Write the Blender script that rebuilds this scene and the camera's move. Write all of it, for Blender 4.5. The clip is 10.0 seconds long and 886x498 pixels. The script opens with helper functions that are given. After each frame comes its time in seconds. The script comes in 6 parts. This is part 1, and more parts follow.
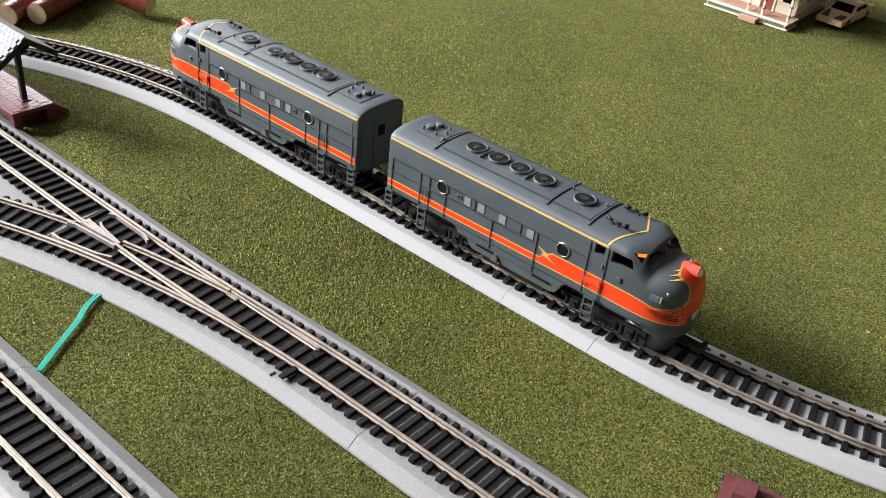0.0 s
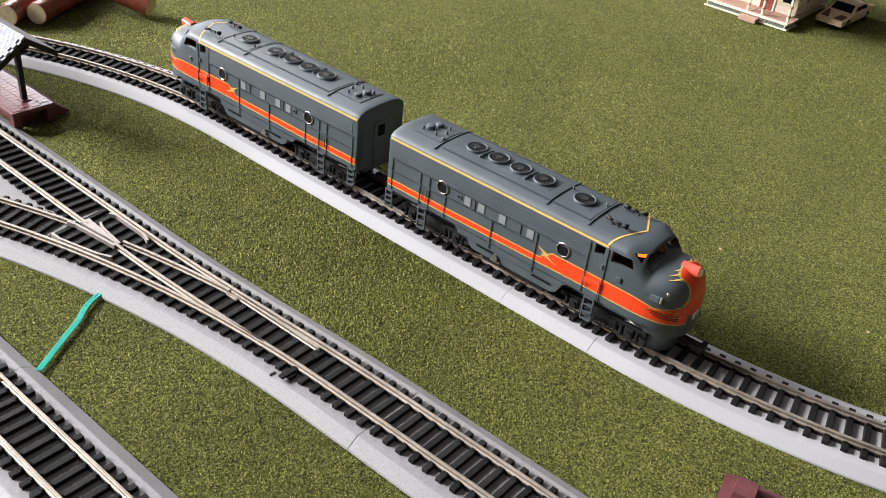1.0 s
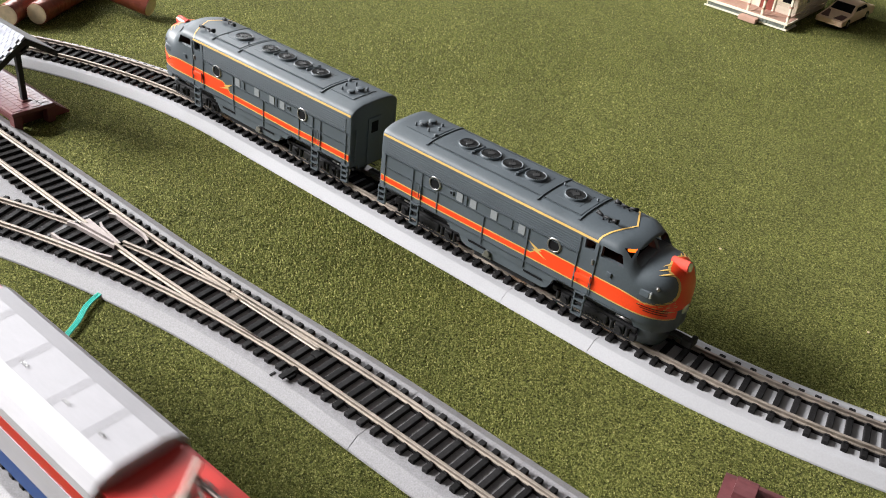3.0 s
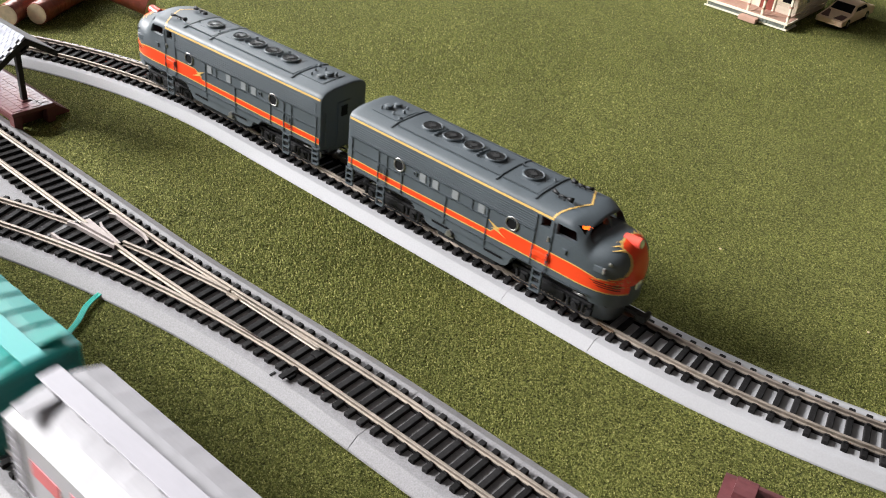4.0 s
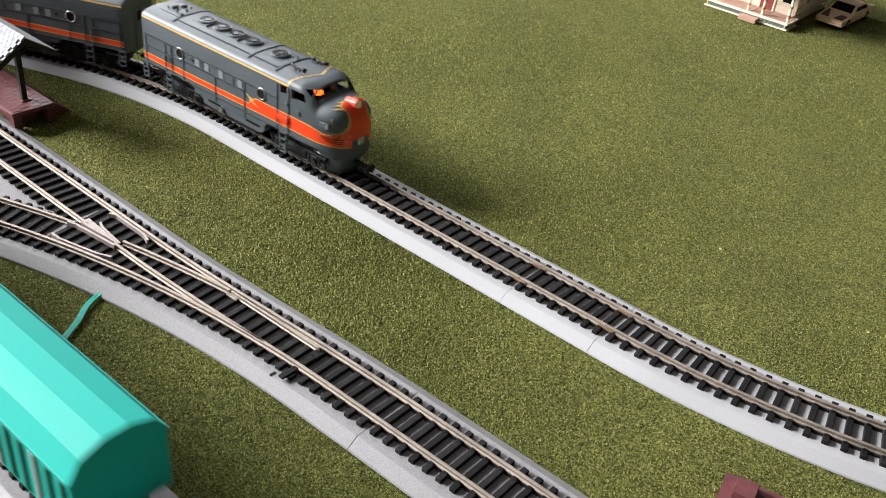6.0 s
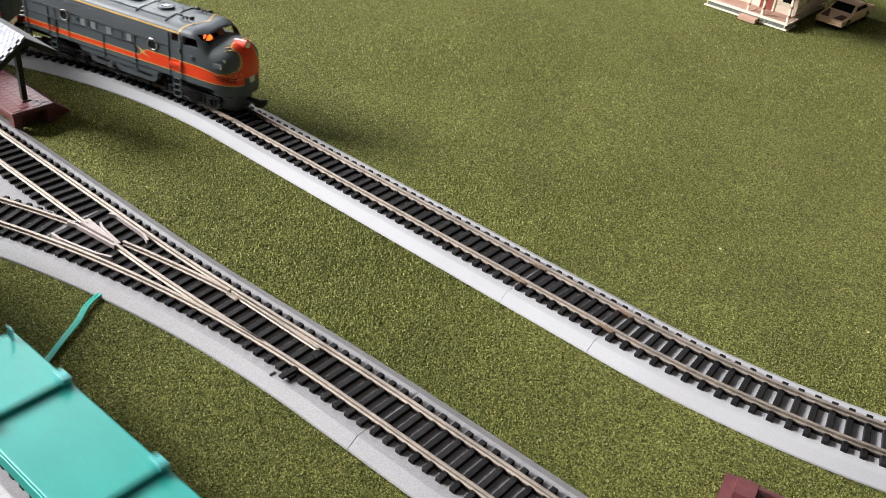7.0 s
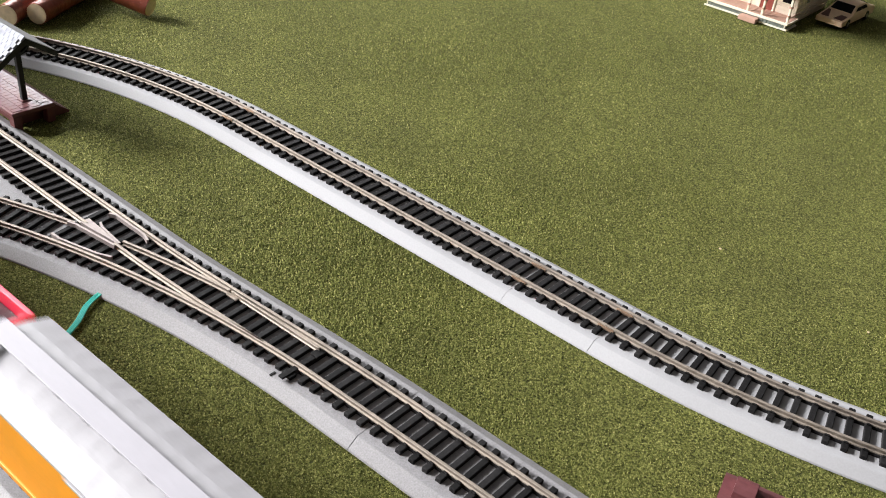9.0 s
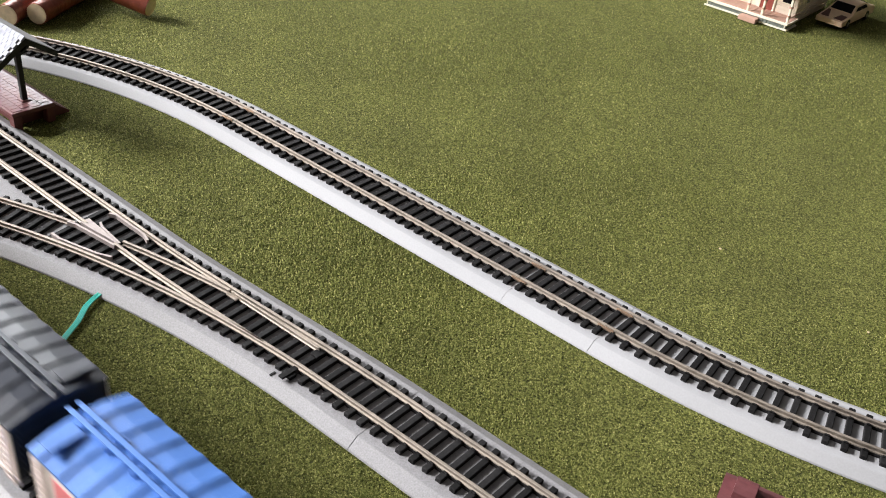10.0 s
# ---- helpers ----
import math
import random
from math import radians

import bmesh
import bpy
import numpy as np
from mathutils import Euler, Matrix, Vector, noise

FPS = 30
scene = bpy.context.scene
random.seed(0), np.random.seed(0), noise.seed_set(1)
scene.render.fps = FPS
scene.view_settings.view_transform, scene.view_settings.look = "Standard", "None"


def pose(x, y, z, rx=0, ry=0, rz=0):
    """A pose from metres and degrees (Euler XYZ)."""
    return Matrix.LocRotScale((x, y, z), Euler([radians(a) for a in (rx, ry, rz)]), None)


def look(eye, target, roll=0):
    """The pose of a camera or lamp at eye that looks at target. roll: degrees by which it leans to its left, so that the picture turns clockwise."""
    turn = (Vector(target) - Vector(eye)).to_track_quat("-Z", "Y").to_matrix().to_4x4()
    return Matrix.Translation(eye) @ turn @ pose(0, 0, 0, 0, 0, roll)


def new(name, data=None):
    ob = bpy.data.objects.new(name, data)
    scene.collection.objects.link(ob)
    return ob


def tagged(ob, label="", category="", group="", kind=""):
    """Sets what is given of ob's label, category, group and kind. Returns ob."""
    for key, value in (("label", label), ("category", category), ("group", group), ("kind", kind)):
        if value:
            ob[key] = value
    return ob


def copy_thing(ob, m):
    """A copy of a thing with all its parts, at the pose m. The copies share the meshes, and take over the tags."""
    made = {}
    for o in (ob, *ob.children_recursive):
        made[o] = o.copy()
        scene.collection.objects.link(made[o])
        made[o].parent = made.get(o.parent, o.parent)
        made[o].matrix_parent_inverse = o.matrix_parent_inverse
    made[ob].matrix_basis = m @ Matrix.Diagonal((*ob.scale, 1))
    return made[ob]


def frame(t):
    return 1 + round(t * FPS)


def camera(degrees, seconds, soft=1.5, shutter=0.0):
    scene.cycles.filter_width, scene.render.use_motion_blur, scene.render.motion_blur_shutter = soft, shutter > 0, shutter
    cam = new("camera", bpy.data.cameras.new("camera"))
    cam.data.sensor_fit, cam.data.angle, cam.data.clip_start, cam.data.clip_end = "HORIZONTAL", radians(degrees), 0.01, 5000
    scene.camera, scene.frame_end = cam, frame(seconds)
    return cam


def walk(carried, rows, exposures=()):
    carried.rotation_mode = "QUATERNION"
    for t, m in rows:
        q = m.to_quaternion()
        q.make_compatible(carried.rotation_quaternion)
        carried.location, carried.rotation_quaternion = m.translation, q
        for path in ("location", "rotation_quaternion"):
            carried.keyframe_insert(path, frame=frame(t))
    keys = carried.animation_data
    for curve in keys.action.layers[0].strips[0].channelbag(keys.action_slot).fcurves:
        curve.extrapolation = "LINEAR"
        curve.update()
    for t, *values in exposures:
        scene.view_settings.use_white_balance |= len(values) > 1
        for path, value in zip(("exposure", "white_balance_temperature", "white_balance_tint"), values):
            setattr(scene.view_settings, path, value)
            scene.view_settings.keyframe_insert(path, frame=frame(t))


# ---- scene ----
cam = camera(50.704, 10.0, soft=1.0, shutter=0.5)


def hand_pose():
    """The fixed camera: eye, yaw, pitch and lean."""
    yaw, pitch, lean = -0.63999, 0.58922, 0.12004
    fwd = Vector((math.sin(yaw) * math.cos(pitch), math.cos(yaw) * math.cos(pitch), -math.sin(pitch)))
    right = Vector((math.cos(yaw), -math.sin(yaw), 0))
    up = right.cross(fwd)
    r = math.cos(lean) * right + math.sin(lean) * up
    u = -math.sin(lean) * right + math.cos(lean) * up
    m = Matrix((r, u, -fwd)).transposed().to_4x4()
    return Matrix.Translation((0.18316, -0.34144, 0.27673)) @ m


walk(cam, [(0, hand_pose()), (10, hand_pose())])

# ---------------------------------------------------------------- light
world = bpy.data.worlds.new("sky")
scene.world = world
world.use_nodes = True
wt = world.node_tree
sky = wt.nodes.new("ShaderNodeTexSky")
sky.sky_type = "NISHITA"
sky.sun_disc = False
sky.sun_elevation = radians(35)
sky.sun_rotation = radians(60)
wt.links.new(sky.outputs[0], wt.nodes["Background"].inputs[0])
wt.nodes["Background"].inputs[1].default_value = 0.12
scene.view_settings.exposure = 0.0


def area(name, eye, target, w, h, power, colour):
    data = bpy.data.lights.new(name, "AREA")
    data.shape, data.size, data.size_y, data.energy, data.color = "RECTANGLE", w, h, power, colour
    ob = new(name, data)
    ob.matrix_world = look(eye, target)
    return ob


area("window_light", (-4.19, -2.0, 2.2), (0, 0, 0), 2.3, 1.5, 890, (0.99, 0.98, 0.975))
area("window_light", (-4.19, 1.75, 2.2), (0, 0, 0), 1.7, 1.6, 150, (0.97, 0.985, 1.0))


# ---------------------------------------------------------------- materials
def mat(name, colour, rough=0.6, metal=0.0, grain=0.0, scale=300.0, bump=0.0, spread=0.15, stain=0.0, stain_scale=30.0, emit=0.0, coat=0.0, per_piece=0.0, spec=0.5):
    """A paint or plastic with fine grain, broader staining and relief, all at real size."""
    m = bpy.data.materials.new(name)
    m.use_nodes = True
    nt = m.node_tree
    b = nt.nodes["Principled BSDF"]
    b.inputs["Roughness"].default_value = rough
    b.inputs["Metallic"].default_value = metal
    b.inputs["Coat Weight"].default_value = coat
    b.inputs["Specular IOR Level"].default_value = spec
    c = (*colour, 1)
    b.inputs["Base Color"].default_value = c
    co = nt.nodes.new("ShaderNodeTexCoord")
    last = None

    def mixed(fac_socket, dark, light, prev):
        ramp = nt.nodes.new("ShaderNodeMapRange")
        ramp.inputs[1].default_value, ramp.inputs[2].default_value = 0.3, 0.7
        ramp.inputs[3].default_value, ramp.inputs[4].default_value = dark, light
        nt.links.new(fac_socket, ramp.inputs[0])
        mul = nt.nodes.new("ShaderNodeVectorMath")
        mul.operation = "SCALE"
        if prev is None:
            mul.inputs[0].default_value = colour
        else:
            nt.links.new(prev, mul.inputs[0])
        nt.links.new(ramp.outputs[0], mul.inputs["Scale"])
        return mul.outputs[0]

    if grain or bump:
        n = nt.nodes.new("ShaderNodeTexNoise")
        n.inputs["Scale"].default_value, n.inputs["Detail"].default_value = scale, 3
        nt.links.new(co.outputs["Object"], n.inputs["Vector"])
        if grain:
            last = mixed(n.outputs[0], 1 - grain, 1 + grain, last)
        if bump:
            bp = nt.nodes.new("ShaderNodeBump")
            bp.inputs["Strength"].default_value, bp.inputs["Distance"].default_value = bump, 0.3 / scale
            nt.links.new(n.outputs[0], bp.inputs["Height"])
            nt.links.new(bp.outputs[0], b.inputs["Normal"])
    if stain:
        n2 = nt.nodes.new("ShaderNodeTexNoise")
        n2.inputs["Scale"].default_value, n2.inputs["Detail"].default_value = stain_scale, 4
        nt.links.new(co.outputs["Object"], n2.inputs["Vector"])
        last = mixed(n2.outputs[0], 1 - stain, 1 + stain, last)
        rr = nt.nodes.new("ShaderNodeMapRange")
        rr.inputs[3].default_value, rr.inputs[4].default_value = max(0.05, rough - 0.12), min(1, rough + 0.12)
        nt.links.new(n2.outputs[0], rr.inputs[0])
        nt.links.new(rr.outputs[0], b.inputs["Roughness"])
    if per_piece:
        oi = nt.nodes.new("ShaderNodeObjectInfo")
        last = mixed(oi.outputs["Random"], 1 - per_piece, 1 + per_piece, last)
    if last is not None:
        nt.links.new(last, b.inputs["Base Color"])
    if emit:
        b.inputs["Emission Color"].default_value = c
        b.inputs["Emission Strength"].default_value = emit
    return m


def grass_material():
    """Short green flock: granular tufts a millimetre across, with paler tips and worn patches."""
    m = bpy.data.materials.new("grass_mat")
    m.use_nodes = True
    nt = m.node_tree
    b = nt.nodes["Principled BSDF"]
    b.inputs["Roughness"].default_value = 0.95
    b.inputs["Specular IOR Level"].default_value = 0.12
    # flock fibres catch the light at a low angle
    b.inputs["Sheen Weight"].default_value, b.inputs["Sheen Roughness"].default_value = 0.09, 0.40
    b.inputs["Sheen Tint"].default_value = (0.95, 0.95, 0.45, 1)
    co = nt.nodes.new("ShaderNodeTexCoord")

    def noise_node(scale, detail, rough=0.5):
        n = nt.nodes.new("ShaderNodeTexNoise")
        n.inputs["Scale"].default_value, n.inputs["Detail"].default_value, n.inputs["Roughness"].default_value = scale, detail, rough
        nt.links.new(co.outputs["Object"], n.inputs["Vector"])
        return n
    fine, broad = noise_node(980, 3, 0.68), noise_node(14, 4)
    ramp = nt.nodes.new("ShaderNodeValToRGB")
    e = ramp.color_ramp.elements
    e[0].position, e[0].color = 0.36, (0.014, 0.018, 0.004, 1)
    e[1].position, e[1].color = 0.69, (0.335, 0.335, 0.11, 1)
    mid = e.new(0.52)
    mid.color = (0.108, 0.113, 0.027, 1)
    nt.links.new(fine.outputs[0], ramp.inputs[0])
    mr = nt.nodes.new("ShaderNodeMapRange")
    mr.inputs[1].default_value, mr.inputs[2].default_value, mr.inputs[3].default_value, mr.inputs[4].default_value = 0.3, 0.7, 0.82, 1.18
    nt.links.new(broad.outputs[0], mr.inputs[0])
    mul = nt.nodes.new("ShaderNodeVectorMath")
    mul.operation = "SCALE"
    nt.links.new(ramp.outputs[0], mul.inputs[0])
    nt.links.new(mr.outputs[0], mul.inputs["Scale"])
    nt.links.new(mul.outputs[0], b.inputs["Base Color"])
    bp = nt.nodes.new("ShaderNodeBump")
    bp.inputs["Strength"].default_value, bp.inputs["Distance"].default_value = 1.0, 0.0012
    nt.links.new(fine.outputs[0], bp.inputs["Height"])
    nt.links.new(bp.outputs[0], b.inputs["Normal"])
    return m


GRASS = grass_material()
BED = mat("grey_roadbed_plastic", (0.385, 0.383, 0.400), 0.72, spec=0.32, grain=0.04, scale=1200, bump=0.12, stain=0.05, stain_scale=25)
BED_PEBBLE = mat("pebbled_grey_roadbed", (0.262, 0.255, 0.266), 0.55, spec=0.40, grain=0.16, scale=1550, bump=1.0, stain=0.06, stain_scale=30)
BED_DARK = mat("ballast_grey_plastic", (0.30, 0.30, 0.28), 0.7, grain=0.15, scale=900, bump=0.4)
TIE = mat("black_tie_plastic", (0.012, 0.0112, 0.0118), 0.70, spec=0.18, grain=0.45, scale=900, bump=0.7, per_piece=0.35)
RAIL = mat("nickel_silver_rail", (0.35, 0.30, 0.255), 0.62, metal=0.6, grain=0.1, scale=500, stain=0.18, stain_scale=90)
# unseen room surfaces, coloured dark so that little light bounces back
WALL = mat("unseen_dark_wall", (0.045, 0.037, 0.031), 0.9, grain=0.03, scale=60, bump=0.1, stain=0.04, stain_scale=2)
CEILING = mat("unseen_dim_ceiling", (0.14, 0.137, 0.134), 0.9, grain=0.03, scale=60, stain=0.04, stain_scale=2)
FLOORWOOD = mat("unseen_dark_floor", (0.07, 0.048, 0.032), 0.5, grain=0.15, scale=20, stain=0.15, stain_scale=3)
BOARD = mat("plywood", (0.42, 0.31, 0.19), 0.7, grain=0.12, scale=120, stain=0.1, stain_scale=8)


# ---------------------------------------------------------------- mesh helpers
def link(name, bm, material, parent=None, label="", smooth=False):
    me = bpy.data.meshes.new(name)
    bm.normal_update()
    bm.to_mesh(me)
    bm.free()
    me.materials.append(material)
    if smooth:
        for f in me.polygons:
            f.use_smooth = True
    ob = new(name, me)
    if parent is not None:
        ob.parent = parent
    if label:
        tagged(ob, label)
    return ob


def part(name, bm, material, parent, label="", smooth=False):
    return link(name, bm, material, parent, label, smooth)


def box(bm, x0, x1, y0, y1, z0, z1, bevel=0.0):
    """A box between two corners, with its edges rounded off."""
    r = bmesh.ops.create_cube(bm, size=1)
    for v in r["verts"]:
        v.co = Vector(((x0 + x1) / 2 + v.co.x * (x1 - x0), (y0 + y1) / 2 + v.co.y * (y1 - y0), (z0 + z1) / 2 + v.co.z * (z1 - z0)))
    if bevel:
        edges = list({e for v in r["verts"] for e in v.link_edges})
        bmesh.ops.bevel(bm, geom=edges, offset=bevel, segments=2, profile=0.5, affect="EDGES")
    return bm


def rod(bm, a, b, r, n=10, r2=None):
    """A round bar from a to b."""
    a, b = Vector(a), Vector(b)
    d = b - a
    m = Matrix.Translation((a + b) / 2) @ d.to_track_quat("Z", "Y").to_matrix().to_4x4()
    bmesh.ops.create_cone(bm, cap_ends=True, segments=n, radius1=r, radius2=r if r2 is None else r2, depth=d.length, matrix=m)
    return bm


def sweep(bm, path, section, closed=True, caps=True):
    """Carries a section of (across, up) points along a level path of (x, y) points."""
    rings = []
    k = len(path)
    for i, (x, y) in enumerate(path):
        a, b = path[max(i - 1, 0)], path[min(i + 1, k - 1)]
        dx, dy = b[0] - a[0], b[1] - a[1]
        l = math.hypot(dx, dy)
        nx, ny = -dy / l, dx / l
        rings.append([bm.verts.new((x + nx * s, y + ny * s, z)) for s, z in section])
    n = len(section)
    for r0, r1 in zip(rings, rings[1:]):
        for j in range(n if closed else n - 1):
            bm.faces.new((r0[j], r0[(j + 1) % n], r1[(j + 1) % n], r1[j]))
    if caps and closed:
        bm.faces.new(rings[0][::-1])
        bm.faces.new(rings[-1])
    bmesh.ops.recalc_face_normals(bm, faces=bm.faces)
    return bm


def empty(name, m=None):
    ob = new(name)
    ob.empty_display_size = 0.01
    if m is not None:
        ob.matrix_world = m
    return ob


# ---------------------------------------------------------------- room and layout board
# The room is unseen and added; its dark surfaces hold the fill light down.
def room():
    x0, x1, y0, y1, z0, z1 = -4.2, 2.8, -3.6, 2.8, -0.78, 3.9
    bm = box(bmesh.new(), x0 - 0.12, x1 + 0.12, y0 - 0.12, y1 + 0.12, z0 - 0.1, z0)
    tagged(link("floor", bm, FLOORWOOD), "unseen dark brown room floor", "floor", kind="structure")
    bm = box(bmesh.new(), x0 - 0.12, x1 + 0.12, y0 - 0.12, y1 + 0.12, z1, z1 + 0.1)
    tagged(link("ceiling", bm, CEILING), "unseen grey ceiling, darkened to limit fill light", "ceiling", kind="structure")
    for name, c in (("wall_north", (x0, x1, y1, y1 + 0.12)), ("wall_south", (x0, x1, y0 - 0.12, y0)), ("wall_east", (x1, x1 + 0.12, y0 - 0.12, y1 + 0.12))):
        bm = box(bmesh.new(), *c, z0, z1)
        tagged(link(name, bm, WALL), "unseen dark room wall, added to limit fill light", "wall", kind="structure")
    bm = bmesh.new()
    wz0, wz1 = 1.3, 3.1
    for ya, yb in ((y0 - 0.12, -3.4), (-0.6, 0.8), (2.7, y1 + 0.12)):
        box(bm, x0 - 0.12, x0, ya, yb, z0, z1)
    for ya, yb in ((-3.4, -0.6), (0.8, 2.7)):
        box(bm, x0 - 0.12, x0, ya, yb, z0, wz0)
        box(bm, x0 - 0.12, x0, ya, yb, wz1, z1)
    tagged(link("wall_west", bm, WALL), "unseen dark wall with two window openings", "wall", kind="structure")
    top = tagged(empty("layout_table"), "plywood layout table under green grass mat", "table")
    part("tabletop", box(bmesh.new(), -1.25, 1.25, -1.45, 1.35, -0.03, -0.003), BOARD, top)
    for x in (-1.15, 1.15):
        for y in (-1.3, 1.25):
            part("leg", box(bmesh.new(), x - 0.035, x + 0.035, y - 0.035, y + 0.035, -0.78, -0.03), BOARD, top)


room()


def ground():
    """The grass mat: one sheet with slight waves."""
    bm = bmesh.new()
    bmesh.ops.create_grid(bm, x_segments=80, y_segments=80, size=1.0)
    for v in bm.verts:
        v.co.x *= 1.26
        v.co.y = v.co.y * 1.41 - 0.05
        v.co.z = -0.0006 + 0.0005 * noise.noise(Vector((v.co.x * 6, v.co.y * 6, 0)))
    bmesh.ops.solidify(bm, geom=bm.faces[:], thickness=0.002)
    tagged(link("ground", bm, GRASS, smooth=True), "short olive-green flocked grass mat", "grass mat", kind="structure")


ground()


def grass_tufts(count=600000, seed=5):
    """Flock crumbs standing on the mat, closest together along its near edge."""
    rng = np.random.default_rng(seed)
    a = -0.64 + rng.uniform(-0.80, 0.80, count)
    d = 0.19 * (1.10 / 0.19) ** rng.random(count)
    x, y = 0.18 + d * np.sin(a), -0.34 + d * np.cos(a)
    size = np.clip((d / 0.36) ** 0.35, 0.78, 1.4) * rng.uniform(0.7, 1.3, count)
    wide, tall = 0.00048 * size, 0.00090 * np.minimum(size, 1.5) * rng.uniform(0.6, 1.2, count)
    turn, tilt, way = rng.uniform(0, 2 * np.pi, count), rng.uniform(0, 0.0006, count) * np.minimum(size, 1.5), rng.uniform(0, 2 * np.pi, count)
    co = np.empty((count, 4, 3), np.float32)
    for k in range(3):
        t = turn + k * 2 * np.pi / 3
        co[:, k, 0], co[:, k, 1], co[:, k, 2] = x + wide * np.cos(t), y + wide * np.sin(t), -0.0010
    co[:, 3, 0], co[:, 3, 1], co[:, 3, 2] = x + tilt * np.cos(way), y + tilt * np.sin(way), -0.0008 + tall
    base = (np.arange(count, dtype=np.int32) * 4)[:, None]
    tri = (base + np.array([0, 1, 3, 1, 2, 3, 2, 0, 3], np.int32)[None, :]).ravel()
    me = bpy.data.meshes.new("grass_tufts")
    me.vertices.add(count * 4)
    me.vertices.foreach_set("co", co.ravel())
    me.loops.add(count * 9)
    me.loops.foreach_set("vertex_index", tri)
    me.polygons.add(count * 3)
    me.polygons.foreach_set("loop_start", np.arange(0, count * 9, 3, dtype=np.int32))
    me.update(calc_edges=True)
    me.materials.append(TUFT)
    tagged(new("grass_tufts", me), "olive-green crumbly flock of the grass mat", "grass", kind="stuff")


def tuft_material():
    """Crumbs of flock, each of its own green, with a few straw-coloured ones and broad worn patches."""
    m = bpy.data.materials.new("flock_crumbs")
    m.use_nodes = True
    nt = m.node_tree
    b = nt.nodes["Principled BSDF"]
    b.inputs["Roughness"].default_value = 0.85
    b.inputs["Specular IOR Level"].default_value = 0.2
    geo = nt.nodes.new("ShaderNodeNewGeometry")
    ramp = nt.nodes.new("ShaderNodeValToRGB")
    e = ramp.color_ramp.elements
    e[0].position, e[0].color = 0.0, (0.060, 0.072, 0.013, 1)
    e[1].position, e[1].color = 1.0, (0.42, 0.40, 0.155, 1)
    e.new(0.55).color = (0.140, 0.153, 0.034, 1)
    e.new(0.90).color = (0.26, 0.262, 0.078, 1)
    nt.links.new(geo.outputs["Random Per Island"], ramp.inputs[0])
    co = nt.nodes.new("ShaderNodeTexCoord")
    n = nt.nodes.new("ShaderNodeTexNoise")
    n.inputs["Scale"].default_value, n.inputs["Detail"].default_value = 16, 5
    nt.links.new(co.outputs["Object"], n.inputs["Vector"])
    mr = nt.nodes.new("ShaderNodeMapRange")
    mr.inputs[1].default_value, mr.inputs[2].default_value, mr.inputs[3].default_value, mr.inputs[4].default_value = 0.3, 0.7, 0.82, 1.18
    nt.links.new(n.outputs[0], mr.inputs[0])
    mul = nt.nodes.new("ShaderNodeVectorMath")
    mul.operation = "SCALE"
    nt.links.new(ramp.outputs[0], mul.inputs[0])
    nt.links.new(mr.outputs[0], mul.inputs["Scale"])
    nt.links.new(mul.outputs[0], b.inputs["Base Color"])
    return m


TUFT = tuft_material()
grass_tufts()

# ---------------------------------------------------------------- track plans
ZB, ZT, ZR = 0.0042, 0.0061, 0.0084
G = 0.00865
MAIN_XA, MAIN_RA, MAIN_XB, MAIN_RB = -0.235, 0.40, 0.043, 0.457
TRAIN_Y, TRAIN_XA, TRAIN_XB, TRAIN_R = -0.233, -0.32, 0.36, 0.457


def main_at(s):
    """Place and heading along the far track; s is x on its straight."""
    if s >= MAIN_XB:
        a = (s - MAIN_XB) / MAIN_RB
        return MAIN_XB + MAIN_RB * math.sin(a), MAIN_RB * (1 - math.cos(a)), a
    if s >= MAIN_XA:
        return s, 0.0, 0.0
    a = (MAIN_XA - s) / MAIN_RA
    return MAIN_XA - MAIN_RA * math.sin(a), -MAIN_RA * (1 - math.cos(a)), a


def oval_at(s):
    """Place and heading round the near oval; s is x on its far straight."""
    turn = math.pi * TRAIN_R
    side = TRAIN_XB - TRAIN_XA
    s = (s - TRAIN_XA) % (2 * turn + 2 * side)
    if s <= side:
        return TRAIN_XA + s, TRAIN_Y, 0.0
    s -= side
    if s <= turn:
        a = s / TRAIN_R
        return TRAIN_XB + TRAIN_R * math.sin(a), TRAIN_Y - TRAIN_R * (1 - math.cos(a)), -a
    s -= turn
    if s <= side:
        return TRAIN_XB - s, TRAIN_Y - 2 * TRAIN_R, -math.pi
    s -= side
    a = s / TRAIN_R
    return TRAIN_XA - TRAIN_R * math.sin(a), TRAIN_Y - TRAIN_R * (1 + math.cos(a)), -math.pi - a


def carried_pose(at, s, half, z=0.0):
    """A car whose two bogies, half a wheelbase from its middle, sit on the track."""
    a, b = at(s - half), at(s + half)
    return pose((a[0] + b[0]) / 2, (a[1] + b[1]) / 2, z, rz=math.degrees(math.atan2(b[1] - a[1], b[0] - a[0])))


RAIL_SECTION = [(-0.0011, ZT - 0.0003), (0.0011, ZT - 0.0003), (0.0011, ZT + 0.0002), (0.0004, ZT + 0.0005), (0.0004, ZR - 0.0009), (0.0007, ZR - 0.0007), (0.0007, ZR - 0.0001), (0.0005, ZR),
                (-0.0005, ZR), (-0.0007, ZR - 0.0001), (-0.0007, ZR - 0.0007), (-0.0004, ZR - 0.0009), (-0.0004, ZT + 0.0005), (-0.0011, ZT + 0.0002)]


STRIP_SECTION = [(-0.0014, ZB - 0.0004), (0.0014, ZB - 0.0004), (0.0013, ZT - 0.0005), (-0.0013, ZT - 0.0005)]
JOINER = mat("brassy_joiner", (0.50, 0.36, 0.26), 0.4, metal=0.85, grain=0.1, scale=500)


